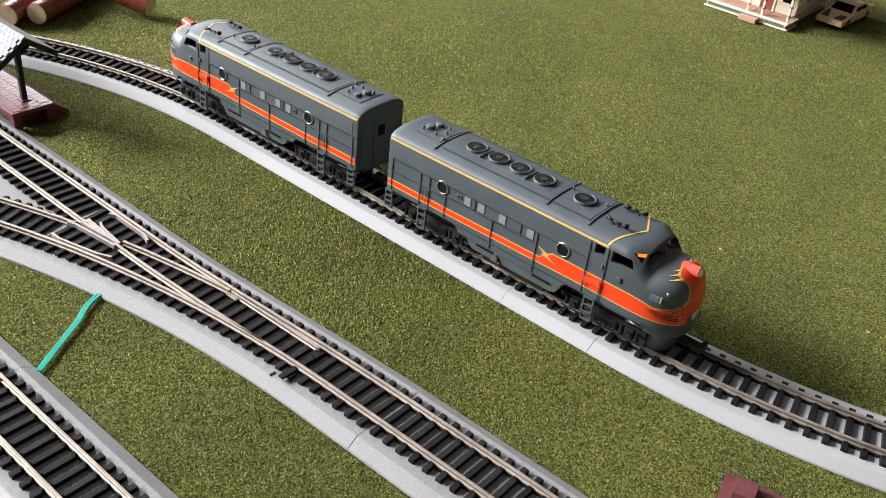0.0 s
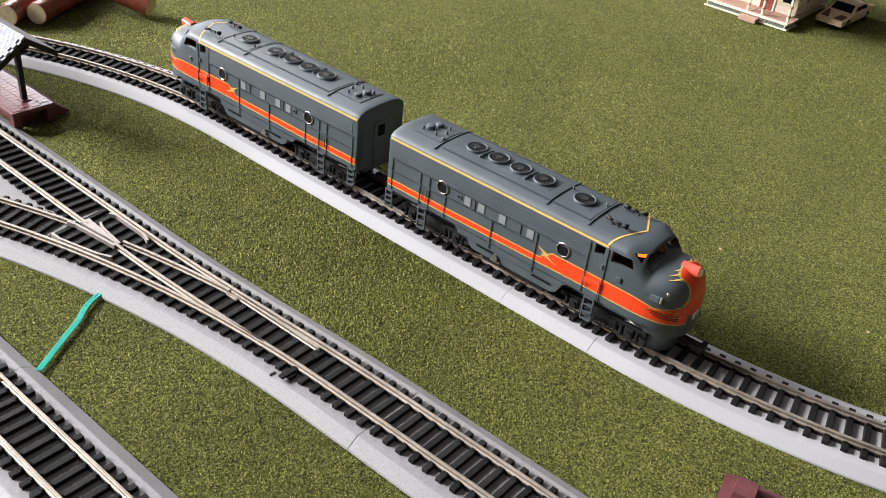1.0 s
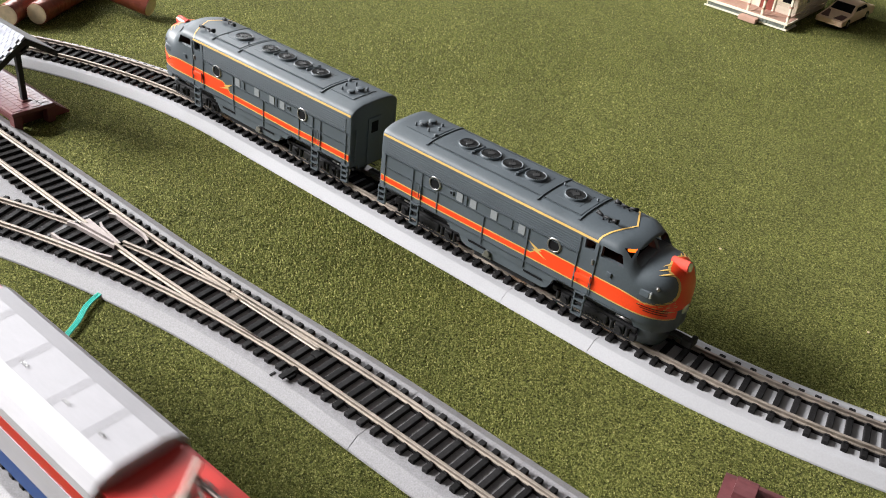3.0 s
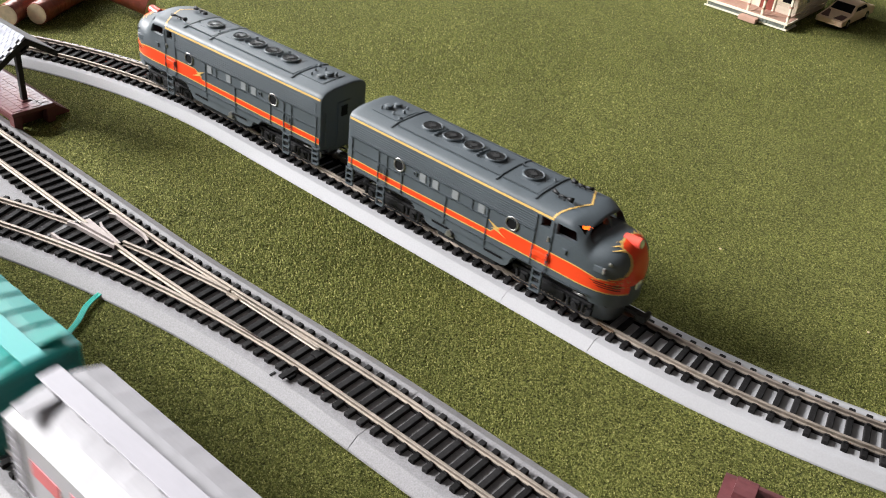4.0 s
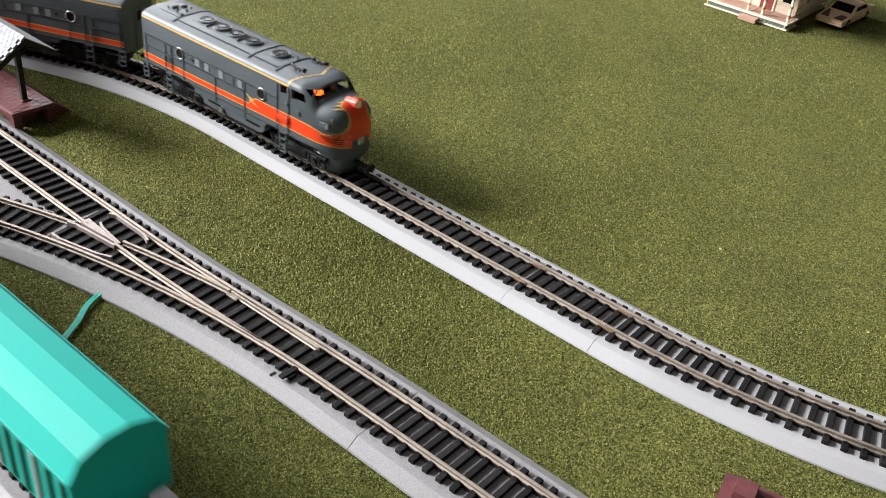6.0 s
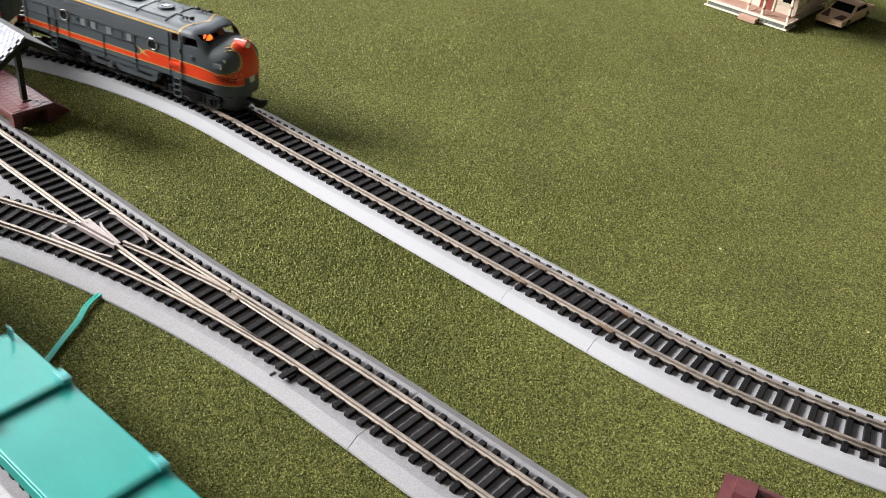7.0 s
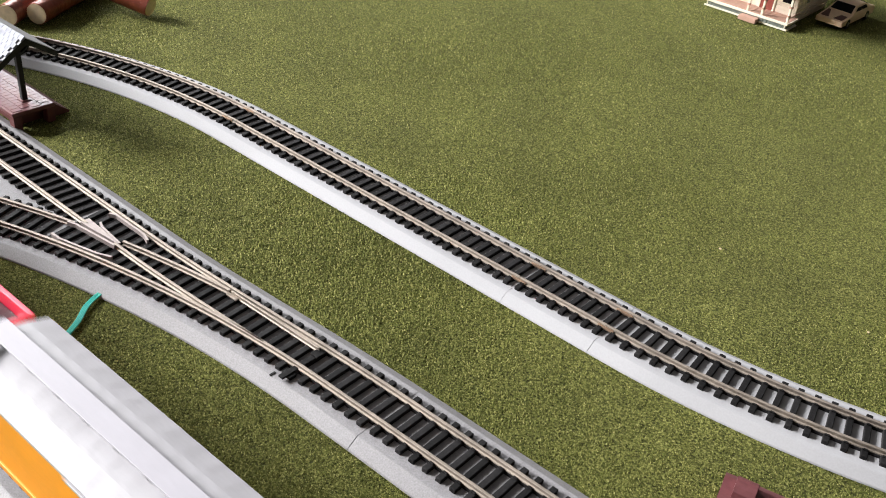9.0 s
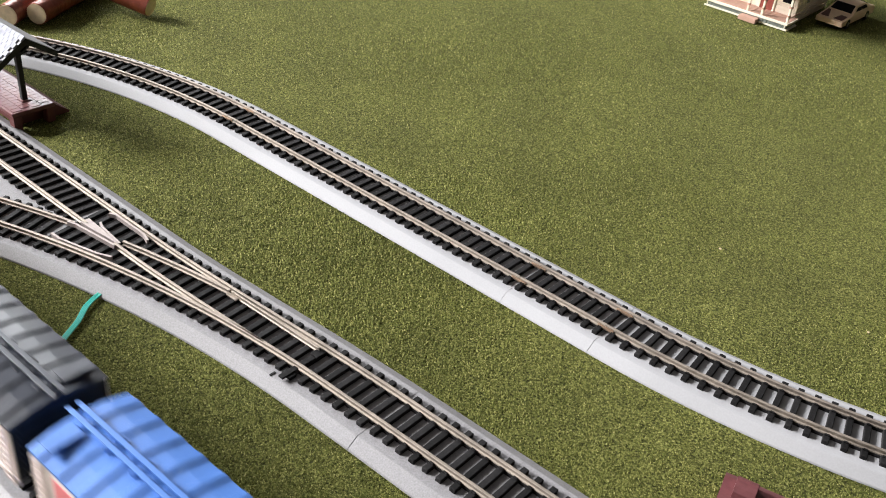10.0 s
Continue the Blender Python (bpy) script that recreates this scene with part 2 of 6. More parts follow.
def offset_path(path, d):
    out = []
    for i, (x, y) in enumerate(path):
        a, b = path[max(i - 1, 0)], path[min(i + 1, len(path) - 1)]
        dx, dy = b[0] - a[0], b[1] - a[1]
        l = math.hypot(dx, dy)
        out.append((x - dy / l * d, y + dx / l * d))
    return out


BED_SECTION = [(-0.0243, 0.0), (-0.0240, 0.0008), (-0.0190, ZB - 0.0002), (-0.0184, ZB), (0.0180, ZB), (0.0186, ZB - 0.0002), (0.0240, 0.0008), (0.0243, 0.0)]


def tie_mesh(length=0.029, w=0.0029):
    bm = box(bmesh.new(), -w / 2, w / 2, -length / 2, length / 2, ZB - 0.0004, ZT, 0.0003)
    for y in (-G, G):
        for d in (-0.0017, 0.0017):
            box(bm, -0.0009, 0.0009, y + d - 0.0005, y + d + 0.0005, ZT - 0.0001, ZT + 0.0006)
    me = bpy.data.meshes.new("tie")
    bm.to_mesh(me)
    bm.free()
    me.materials.append(TIE)
    return me


TIE_MESH = tie_mesh()


def run(at, s0, s1, step=0.008):
    n = max(2, int(abs(s1 - s0) / step) + 1)
    return [at(s0 + (s1 - s0) * i / n)[:2] for i in range(n + 1)]


def track(label, at, joints, ties, bed=BED):
    """A length of track: a roadbed piece and two rails between joints, and single ties."""
    t = tagged(empty("railway_track"), label, "model track", kind="structure")
    for a, b in zip(joints, joints[1:]):
        part("roadbed", sweep(bmesh.new(), run(at, a + 0.0001, b - 0.0001), BED_SECTION), bed, t)
        for side in (-G, G):
            part("rail", sweep(bmesh.new(), offset_path(run(at, a + 0.0001, b - 0.0001), side), RAIL_SECTION), RAIL, t)
            part("tie_strip", sweep(bmesh.new(), offset_path(run(at, a + 0.003, b - 0.003), side), STRIP_SECTION), TIE, t)
    for j in joints[1:-1]:
        for side in (-G, G):
            x, y, a = at(j)
            ob = part("rail_joiner", box(bmesh.new(), -0.0045, 0.0045, -0.0013, 0.0013, ZT - 0.0002, ZT + 0.0011, 0.0002), JOINER, t, "thin metal rail joiner")
            ob.matrix_basis = pose(x - math.sin(a) * side, y + math.cos(a) * side, 0, rz=math.degrees(a))
    for first, pitch, count in ties:
        for k in range(count):
            x, y, a = at(first + pitch * k)
            ob = new("tie", TIE_MESH)
            ob.parent = t
            ob.matrix_basis = pose(x, y, 0, rz=math.degrees(a))
    return t


track("black-tied track on pale grey plastic roadbed, curving", main_at, [-0.60, -0.463, -0.2430, -0.0145, 0.0372, 0.22, 0.45], [(-0.5920, 0.00665, 54), (-0.2349, 0.006735, 33), (-0.0120, 0.0066, 8), (0.0417, 0.00768, 52)])


def oval_track():
    t = track("black-tied oval track on grey plastic roadbed", oval_at, [-0.32, -0.12, 0.108, 0.36], [(-0.3178, 0.00693, 97)], BED_PEBBLE)
    turn = math.pi * TRAIN_R
    for a, b in ((0.36, 0.36 + turn), (0.36 + turn, 1.04 + turn), (1.04 + turn, 1.04 + 2 * turn)):
        part("roadbed", sweep(bmesh.new(), run(oval_at, a, b - 0.0002, 0.02), BED_SECTION), BED_PEBBLE, t)
        for side in (-G, G):
            part("rail", sweep(bmesh.new(), offset_path(run(oval_at, a, b - 0.0002, 0.02), side), RAIL_SECTION), RAIL, t)


oval_track()


# ---------------------------------------------------------------- turnout
def yard_at(s):
    """The middle track's through route."""
    k = min(1, max(0, (s + 0.16) / 0.17))
    k = k * k * (3 - 2 * k)
    return s, -0.1298 + 0.0063 * k + max(0, s) * 0.012, 0.0


BR_X, BR_R = -0.012, 0.62


def branch_at(s):
    """The middle track's curved route, which leaves the through route towards the oval."""
    x, y, _ = yard_at(BR_X)
    if s >= BR_X:
        return yard_at(s)
    a = (BR_X - s) / BR_R
    return x - BR_R * math.sin(a), y - BR_R * (1 - math.cos(a)), a


def side_point(at, s, d):
    x, y, a = at(s)
    return x - math.sin(a) * d, y + math.cos(a) * d


def turnout():
    t = tagged(empty("turnout_track"), "black-tied turnout with metal frog on grey roadbed", "model track", kind="structure")
    s0, s1 = -0.42, 0.0035
    bm = bmesh.new()
    rings = []
    n = 70
    for i in range(n + 1):
        s = s0 + (s1 - s0) * i / n
        pts = [(side_point(branch_at, s, d), z) for d, z in BED_SECTION[:4]] + [(side_point(yard_at, s, d), z) for d, z in BED_SECTION[4:]]
        rings.append([bm.verts.new((*xy, z)) for xy, z in pts])
    for r0, r1 in zip(rings, rings[1:]):
        for j in range(8):
            bm.faces.new((r0[j], r0[(j + 1) % 8], r1[(j + 1) % 8], r1[j]))
    bm.faces.new(rings[0][::-1])
    bm.faces.new(rings[-1])
    bmesh.ops.recalc_face_normals(bm, faces=bm.faces)
    part("roadbed", bm, BED_PEBBLE, t)

    def rail(at, a, b, d, name="rail", label="", taper=False):
        path = [side_point(at, a + (b - a) * i / 40, d if not taper else d) for i in range(41)]
        part(name, sweep(bmesh.new(), path, RAIL_SECTION), RAIL, t, label)
    for at, d in ((yard_at, G), (branch_at, -G)):
        part("tie_strip", sweep(bmesh.new(), [side_point(at, s0 + (s1 - s0) * i / 60, d) for i in range(61)], STRIP_SECTION), TIE, t)
    rail(yard_at, s0, s1, G)
    rail(branch_at, s0, s1, -G)
    # inner rails of both routes, broken at the frog
    rail(yard_at, s0, -0.192, -G)
    rail(branch_at, s0, -0.196, G)
    rail(yard_at, -0.168, -0.062, -G, "closure_rail")
    rail(branch_at, -0.166, -0.10, G, "closure_rail")

    def blade(name, pts, label):
        sec = [(x * 0.6, z) for x, z in RAIL_SECTION]
        part(name, sweep(bmesh.new(), pts, sec), RAIL, t, label)
    cx, cy = side_point(branch_at, -0.099, G)
    blade("point_blade", [(cx + (-0.0425 - cx) * k / 8, cy + (side_point(yard_at, -0.0425, G - 0.0034)[1] - cy) * k / 8) for k in range(9)], "bright moving point blade")
    part("blade_foot", box(bmesh.new(), -0.1015, -0.0945, cy - 0.0022, cy + 0.0016, ZT, ZT + 0.0008, 0.0002), RAIL, t)
    # frog: a flared casting with wing rails
    fx, fy = -0.181, side_point(yard_at, -0.181, -G)[1]
    bm = bmesh.new()
    prof = [(-0.195, -0.0028, 0.0022), (-0.186, -0.0022, 0.0017), (-0.176, -0.0010, 0.0010), (-0.1675, -0.0004, 0.0006)]
    lo = [bm.verts.new((x, fy + a + 0.0010, ZT)) for x, a, b in prof] + [bm.verts.new((x, fy + b + 0.0010, ZT)) for x, a, b in prof[::-1]]
    face = bm.faces.new(lo)
    ex = bmesh.ops.extrude_face_region(bm, geom=[face])
    bmesh.ops.translate(bm, verts=[v for v in ex["geom"] if isinstance(v, bmesh.types.BMVert)], vec=(0, 0, ZR - ZT - 0.0003))
    bmesh.ops.recalc_face_normals(bm, faces=bm.faces)
    part("frog", bm, FROG, t, "pale cast-metal frog")

    def strip(name, pts, r=0.0006, label=""):
        sec = [(-r, ZT), (r, ZT), (r, ZR), (-r, ZR)]
        part(name, sweep(bmesh.new(), pts, sec), FROG, t, label)
    ya = side_point(yard_at, -0.18, -G)[1]
    strip("wing_rail", [(-0.188, ya + 0.0052), (-0.184, ya + 0.0034), (-0.166, ya + 0.0015)])
    strip("wing_rail", [(-0.199, ya - 0.0062), (-0.194, ya - 0.0046), (-0.166, ya - 0.0012)])
    yg = side_point(yard_at, -0.18, G)[1]
    strip("guard_rail", [(-0.1925, yg - 0.0042), (-0.1885, yg - 0.0024), (-0.1655, yg - 0.0024), (-0.1595, yg - 0.0042)], label="bright guard rail")
    b0 = [side_point(branch_at, s, -G + d) for s, d in ((-0.199, 0.0042), (-0.192, 0.0024), (-0.169, 0.0024), (-0.161, 0.0040))]
    strip("guard_rail", b0, label="bright guard rail")
    # ties
    s = s1 - 0.0035
    while s > s0:
        if s > -0.207:
            a, b = side_point(branch_at, s, -0.0145), side_point(yard_at, s, 0.0145)
            spans = [(a, b)]
        else:
            q = min(0.0145, math.hypot(branch_at(s)[0] - s, branch_at(s)[1] - yard_at(s)[1]) / 2 - 0.0008)
            spans = [(side_point(branch_at, s, -0.0145), side_point(branch_at, s, q)), (side_point(yard_at, s, -q), side_point(yard_at, s, 0.0145))]
        for a, b in spans:
            l = math.hypot(b[0] - a[0], b[1] - a[1])
            ob = part("tie", box(bmesh.new(), -0.00145, 0.00145, -l / 2, l / 2, ZB - 0.0004, ZT, 0.0003), TIE, t)
            ob.matrix_basis = pose((a[0] + b[0]) / 2, (a[1] + b[1]) / 2, 0, rz=math.degrees(math.atan2(b[1] - a[1], b[0] - a[0])) - 90)
        s -= 0.00693
    # throw bar under the blades, reaching out over the near shoulder
    x, y = side_point(yard_at, -0.0415, 0)[0], side_point(yard_at, -0.0415, 0)[1]
    bm = box(bmesh.new(), x - 0.0014, x + 0.0014, y - 0.0180, y + 0.006, ZT - 0.0006, ZT + 0.0004, 0.0002)
    box(bm, x - 0.0026, x + 0.0030, y - 0.0152, y - 0.0115, ZB, ZT - 0.0002, 0.0003)
    box(bm, x - 0.0022, x + 0.0022, y + 0.001, y + 0.005, ZT, ZT + 0.0010, 0.0003)
    part("throw_bar", bm, TIE, t, "black plastic throw bar")
    # small black block standing in for the shadow in a slit
    part("lever_slot", box(bmesh.new(), x - 0.0060, x - 0.0048, y - 0.0190, y - 0.0160, ZB - 0.001, ZB + 0.0003, 0.0001), TIE, t)


FROG = mat("pale_frog_metal", (0.36, 0.31, 0.295), 0.6, metal=0.4, grain=0.08, scale=500, stain=0.12, stain_scale=120)
turnout()
track("straight black-tied track on grey plastic roadbed", yard_at, [0.0034, 0.2325, 0.461], [(0.0074, 0.00693, 65)], BED_PEBBLE)


# ---------------------------------------------------------------- diesel locomotives
LOCO_GREY = mat("grey_loco_paint", (0.066, 0.081, 0.093), 0.52, spec=0.6, grain=0.06, scale=900, stain=0.08, stain_scale=70)
ORANGE = mat("orange_red_stripe", (0.82, 0.062, 0.014), 0.38, grain=0.04, scale=900, stain=0.05, stain_scale=70)
YELLOW = mat("yellow_line_paint", (0.62, 0.39, 0.11), 0.5, grain=0.05, scale=900, stain=0.08, stain_scale=90)
FILTER_GREY = mat("pale_grey_panel", (0.22, 0.235, 0.245), 0.5, grain=0.08, scale=900)
BLACK = mat("black_plastic", (0.012, 0.012, 0.013), 0.5, spec=0.25, grain=0.2, scale=700, stain=0.1, stain_scale=100)
DARK = mat("dark_hollow", (0.005, 0.005, 0.006), 0.8, spec=0.15, grain=0.1, scale=500)
STEEL = mat("dull_steel", (0.42, 0.41, 0.40), 0.35, metal=0.9, grain=0.1, scale=500, stain=0.15, stain_scale=120)
SILVER = mat("silver_lens", (0.75, 0.76, 0.78), 0.2, metal=0.6, grain=0.03, scale=400)
PINK_LENS = mat("red_headlight_plastic", (0.85, 0.10, 0.07), 0.25, grain=0.03, scale=400, coat=0.5)
FAN_DARK = mat("dark_fan_metal", (0.13, 0.135, 0.14), 0.3, metal=0.8, grain=0.1, scale=500)
BULB = mat("glowing_cab_bulb", (1.0, 0.13, 0.012), 0.4, emit=3.0)

HALF_W, LOCO_BACK, NOSE0, NOSE_LEN = 0.0180, -0.0845, 0.052, 0.0365
LOCO_FLOOR = 0.0215
SCREEN_TOP, SCREEN_FOOT, HOOD_Z = 0.0655, 0.0696, 0.0530


def loco_w(x, d=0.0):
    if x <= NOSE0:
        return HALF_W + d
    u = min(1.0, (x - NOSE0) / (NOSE_LEN + d))
    return (HALF_W + d) * max(0.0, 1 - u ** 3.6) ** (1 / 2.5)


def loco_top(x, d=0.0):
    """The roof, the steep windscreen and the full, blunt hood, seen from the side."""
    if x <= 0.0575:
        z = 0.0597
    elif x <= SCREEN_TOP:
        u = (x - 0.0575) / (SCREEN_TOP - 0.0575)
        z = 0.0597 - 0.0013 * u * u
    elif x <= SCREEN_FOOT:
        u = (x - SCREEN_TOP) / (SCREEN_FOOT - SCREEN_TOP)
        z = 0.0584 + (HOOD_Z - 0.0584) * u
    else:
        u = min(1.0, (x - SCREEN_FOOT) / (0.0193 + d))
        z = 0.0215 + (HOOD_Z - 0.0215) * max(0.0, 1 - u ** 4.2) ** (1 / 3.2)
    return z + d


def loco_shoulder(x):
    if x <= 0.0565:
        return 0.0532
    k = min(1, (x - 0.0565) / 0.0130)
    k = k * k * (3 - 2 * k)
    return 0.0532 + (0.0415 - 0.0532) * k


def loco_n(x):
    k = min(1, max(0, (x - 0.056) / 0.015))
    return 2.9 - 0.6 * k


def loco_side(x, z, d=0.0):
    zs, zt, w = loco_shoulder(x), loco_top(x, d), loco_w(x, d)
    zs = min(zs, zt - 0.002 - max(0, x - 0.071) * 0.45)
    if z <= zs:
        return w
    k = (z - zs) / (zt - zs)
    return 0.0 if k >= 1 else w * (1 - k ** loco_n(x)) ** (1 / loco_n(x))


def loco_inside(x, y, z, d):
    return LOCO_BACK < x < NOSE0 + NOSE_LEN + d and z < loco_top(x, d) and abs(y) < loco_side(x, z, d)


def loco_shell():
    bm = bmesh.new()
    xs = [LOCO_BACK, LOCO_BACK + 0.0004, LOCO_BACK + 0.0012] + [LOCO_BACK + 0.004 + i * 0.006 for i in range(23)] + [0.0525 + i * 0.0006 for i in range(31)]
    xs += [0.0712 + 0.0171 * math.sin(i / 30 * math.pi / 2) for i in range(31)]
    rings = []
    for x in sorted(set(round(v, 6) for v in xs)):
        w, zt, zs, n = loco_w(x), loco_top(x), loco_shoulder(x), loco_n(x)
        zs = min(zs, zt - 0.002 - max(0, x - 0.071) * 0.45)
        s = 0.975 if x == LOCO_BACK else 0.992 if x < LOCO_BACK + 0.0006 else 1.0
        half = [(w * s, LOCO_FLOOR + (zs - LOCO_FLOOR) * i / 5) for i in range(5)]
        half += [(w * s * math.cos(a) ** (2 / n), zs + (zt * (0.5 + 0.5 * s) - zs) * math.sin(a) ** (2 / n)) for a in (j / 14 * math.pi / 2 for j in range(14))]
        ring = [(y, z) for y, z in half] + [(0.0, zt * (0.5 + 0.5 * s))] + [(-y, z) for y, z in half[::-1]]
        rings.append([bm.verts.new((x, y, z)) for y, z in ring])
    m = len(rings[0])
    for r0, r1 in zip(rings, rings[1:]):
        for j in range(m):
            bm.faces.new((r0[j], r0[(j + 1) % m], r1[(j + 1) % m], r1[j]))
    bm.faces.new(rings[0][::-1])
    bm.faces.new(rings[-1])
    bmesh.ops.recalc_face_normals(bm, faces=bm.faces)
    return bm


def carve(bm, cutters):
    """Cuts closed shapes out of a closed shape and returns the result."""
    def temp(b):
        me = bpy.data.meshes.new("temp")
        b.to_mesh(me)
        b.free()
        return new("temp", me)
    base = temp(bm)
    cuts = [temp(c) for c in cutters]
    for c in cuts:
        md = base.modifiers.new("cut", "BOOLEAN")
        md.operation, md.object, md.solver = "DIFFERENCE", c, "EXACT"
    bpy.context.view_layer.update()
    me = bpy.data.meshes.new_from_object(base.evaluated_get(bpy.context.evaluated_depsgraph_get()))
    out = bmesh.new()
    out.from_mesh(me)
    for o in [base] + cuts:
        old = o.data
        bpy.data.objects.remove(o)
        bpy.data.meshes.remove(old)
    bpy.data.meshes.remove(me)
    return out


def prism(pts, axis, a, b):
    """A closed prism of a flat outline; axis 'y': outline in (x, z); 'x': outline in (y, z)."""
    bm = bmesh.new()
    rows = []
    for t in (a, b):
        rows.append([bm.verts.new((p[0], t, p[1]) if axis == "y" else (t, p[0], p[1]) if axis == "x" else (p[0], p[1], t)) for p in pts])
    n = len(pts)
    bm.faces.new(rows[0])
    bm.faces.new(rows[1][::-1])
    for i in range(n):
        bm.faces.new((rows[0][i], rows[1][i], rows[1][(i + 1) % n], rows[0][(i + 1) % n]))
    bmesh.ops.recalc_face_normals(bm, faces=bm.faces)
    return bm


def side_ribbon(side, x0, x1, lo, hi, d, nx=40, nz=4):
    """A painted band on the flank that follows the body, with its heights as functions of x; towards the nose the steps close up."""
    bm = bmesh.new()
    xs = [x0 + (x1 - x0) * i / nx for i in range(nx + 1)] if x1 <= NOSE0 else \
        [x0 + (NOSE0 - x0) * i / nx for i in range(nx)] + [NOSE0 + (x1 - NOSE0) * math.sin(i / nx * math.pi / 2) for i in range(nx + 1)]
    rows = []
    for x in xs:
        a, b = lo(x), hi(x)
        rows.append([bm.verts.new((x, side * loco_side(x, a + (b - a) * j / nz, d), a + (b - a) * j / nz)) for j in range(nz + 1)])
    for r0, r1 in zip(rows, rows[1:]):
        for j in range(nz):
            bm.faces.new((r0[j], r1[j], r1[j + 1], r0[j + 1]) if side < 0 else (r0[j], r0[j + 1], r1[j + 1], r1[j]))
    return bm


def nose_patch(rows, d):
    """A painted patch on the nose. rows: (height angle, side angle from, to) in degrees, seen from a point inside."""
    o = Vector((0.066, 0, 0.037))
    bm = bmesh.new()
    grid = []
    for el, a0, a1 in rows:
        line = []
        for i in range(13):
            az = radians(a0 + (a1 - a0) * i / 12)
            e = radians(el)
            way = Vector((math.cos(e) * math.cos(az), math.cos(e) * math.sin(az), math.sin(e)))
            near, far = 0.0, 0.06
            for _ in range(22):
                mid = (near + far) / 2
                q = o + way * mid
                if loco_inside(q.x, q.y, q.z, d):
                    near = mid
                else:
                    far = mid
            line.append(bm.verts.new(o + way * near))
        grid.append(line)
    for r0, r1 in zip(grid, grid[1:]):
        for i in range(12):
            bm.faces.new((r0[i], r0[i + 1], r1[i + 1], r1[i]))
    bmesh.ops.recalc_face_normals(bm, faces=bm.faces)
    return bm


def wheel(parent, x, y, r, z):
    bm = bmesh.new()
    s = 1 if y > 0 else -1
    rod(bm, (x, y - s * 0.0022, z), (x, y - s * 0.0015, z), r + 0.0008, 24)
    rod(bm, (x, y - s * 0.0015, z), (x, y + s * 0.0010, z), r, 24, r - 0.0002)
    rod(bm, (x, y + s * 0.0010, z), (x, y + s * 0.0016, z), r * 0.35, 12)
    return part("wheel", bm, STEEL, parent, "dull steel flanged wheel", True)


def loco_truck(x0, parent):
    """A two-axle bogie with cast side frames, boxes, springs and brake rods."""
    t = part("bogie", box(bmesh.new(), x0 - 0.012, x0 + 0.012, -0.006, 0.006, 0.013, 0.0205, 0.001), BLACK, parent, "black two-axle bogie")
    r = 0.0058
    for dx in (-0.0152, 0.0152):
        for y in (-G, G):
            wheel(t, x0 + dx, y, r, ZR + r)
        part("axle", rod(bmesh.new(), (x0 + dx, -0.011, ZR + r), (x0 + dx, 0.011, ZR + r), 0.0012), STEEL, t)
    for s in (-1, 1):
        bm = box(bmesh.new(), x0 - 0.0235, x0 + 0.0235, s * 0.0125 - 0.001, s * 0.0125 + 0.001, 0.0150, 0.0182, 0.0006)
        box(bm, x0 - 0.0085, x0 + 0.0085, s * 0.0130 - 0.0012, s * 0.0130 + 0.0012, 0.0118, 0.0172, 0.0008)
        for dx in (-0.0152, 0.0152):
            box(bm, x0 + dx - 0.0026, x0 + dx + 0.0026, s * 0.0133 - 0.0014, s * 0.0133 + 0.0014, 0.0116, 0.0172, 0.0007)
            rod(bm, (x0 + dx, s * 0.0140, 0.0142), (x0 + dx, s * 0.0156, 0.0142), 0.0017, 12)
            for k in (-0.0042, 0.0042):
                rod(bm, (x0 + dx + k, s * 0.0138, 0.0122), (x0 + dx + k, s * 0.0138, 0.0170), 0.0011, 8)
        for k in range(6):
            box(bm, x0 - 0.0062 + k * 0.0022, x0 - 0.0050 + k * 0.0022, s * 0.0142 - 0.0004, s * 0.0142 + 0.0006, 0.0120, 0.0136)
        rod(bm, (x0 - 0.022, s * 0.0140, 0.0105), (x0 + 0.022, s * 0.0140, 0.0110), 0.0005, 6)
        part("side_frame", bm, BLACK, t)


def coupler(parent, x, s, z=0.0165):
    bm = box(bmesh.new(), min(x, x + s * 0.008), max(x, x + s * 0.008), -0.0014, 0.0014, z - 0.0012, z + 0.0012, 0.0004)
    box(bm, min(x + s * 0.007, x + s * 0.0125), max(x + s * 0.007, x + s * 0.0125), -0.0036, 0.0004, z - 0.002, z + 0.002, 0.0006)
    box(bm, min(x + s * 0.010, x + s * 0.0125), max(x + s * 0.010, x + s * 0.0125), -0.0006, 0.0034, z - 0.002, z + 0.002, 0.0006)
    return part("coupler", bm, BLACK, parent, "black knuckle coupler")


def ladder(parent, x, side, z0, z1, w, material):
    y = side * (HALF_W + 0.0004)
    bm = bmesh.new()
    for dx in (0, w):
        box(bm, x + dx - 0.0004, x + dx + 0.0004, y - 0.0006, y + 0.0006, z0, z1, 0.0001)
    n = 4
    for i in range(n):
        z = z0 + 0.0005 + (z1 - z0 - 0.001) * i / (n - 1)
        box(bm, x, x + w, y - 0.0008, y + 0.0010, z - 0.0004, z + 0.0004)
    return part("ladder", bm, material, parent)


def beads(parent, pts, y, r=0.00022):
    """A seam: a raised strip with a row of rivets."""
    for (x0, z0), (x1, z1) in pts:
        bm = bmesh.new()
        l = math.hypot(x1 - x0, z1 - z0)
        n = max(1, int(l / 0.0011))
        box(bm, min(x0, x1) - 0.00014, max(x0, x1) + 0.00014, y - 0.00012, y + 0.00012, min(z0, z1) - 0.00014, max(z0, z1) + 0.00014)
        for i in range(n + 1):
            x, z = x0 + (x1 - x0) * i / n, z0 + (z1 - z0) * i / n
            box(bm, x - r, x + r, y - 0.0004, y + 0.0004, z - r, z + r)
        tagged(part("rivet_seam", bm, LOCO_GREY, parent), kind="stuff")


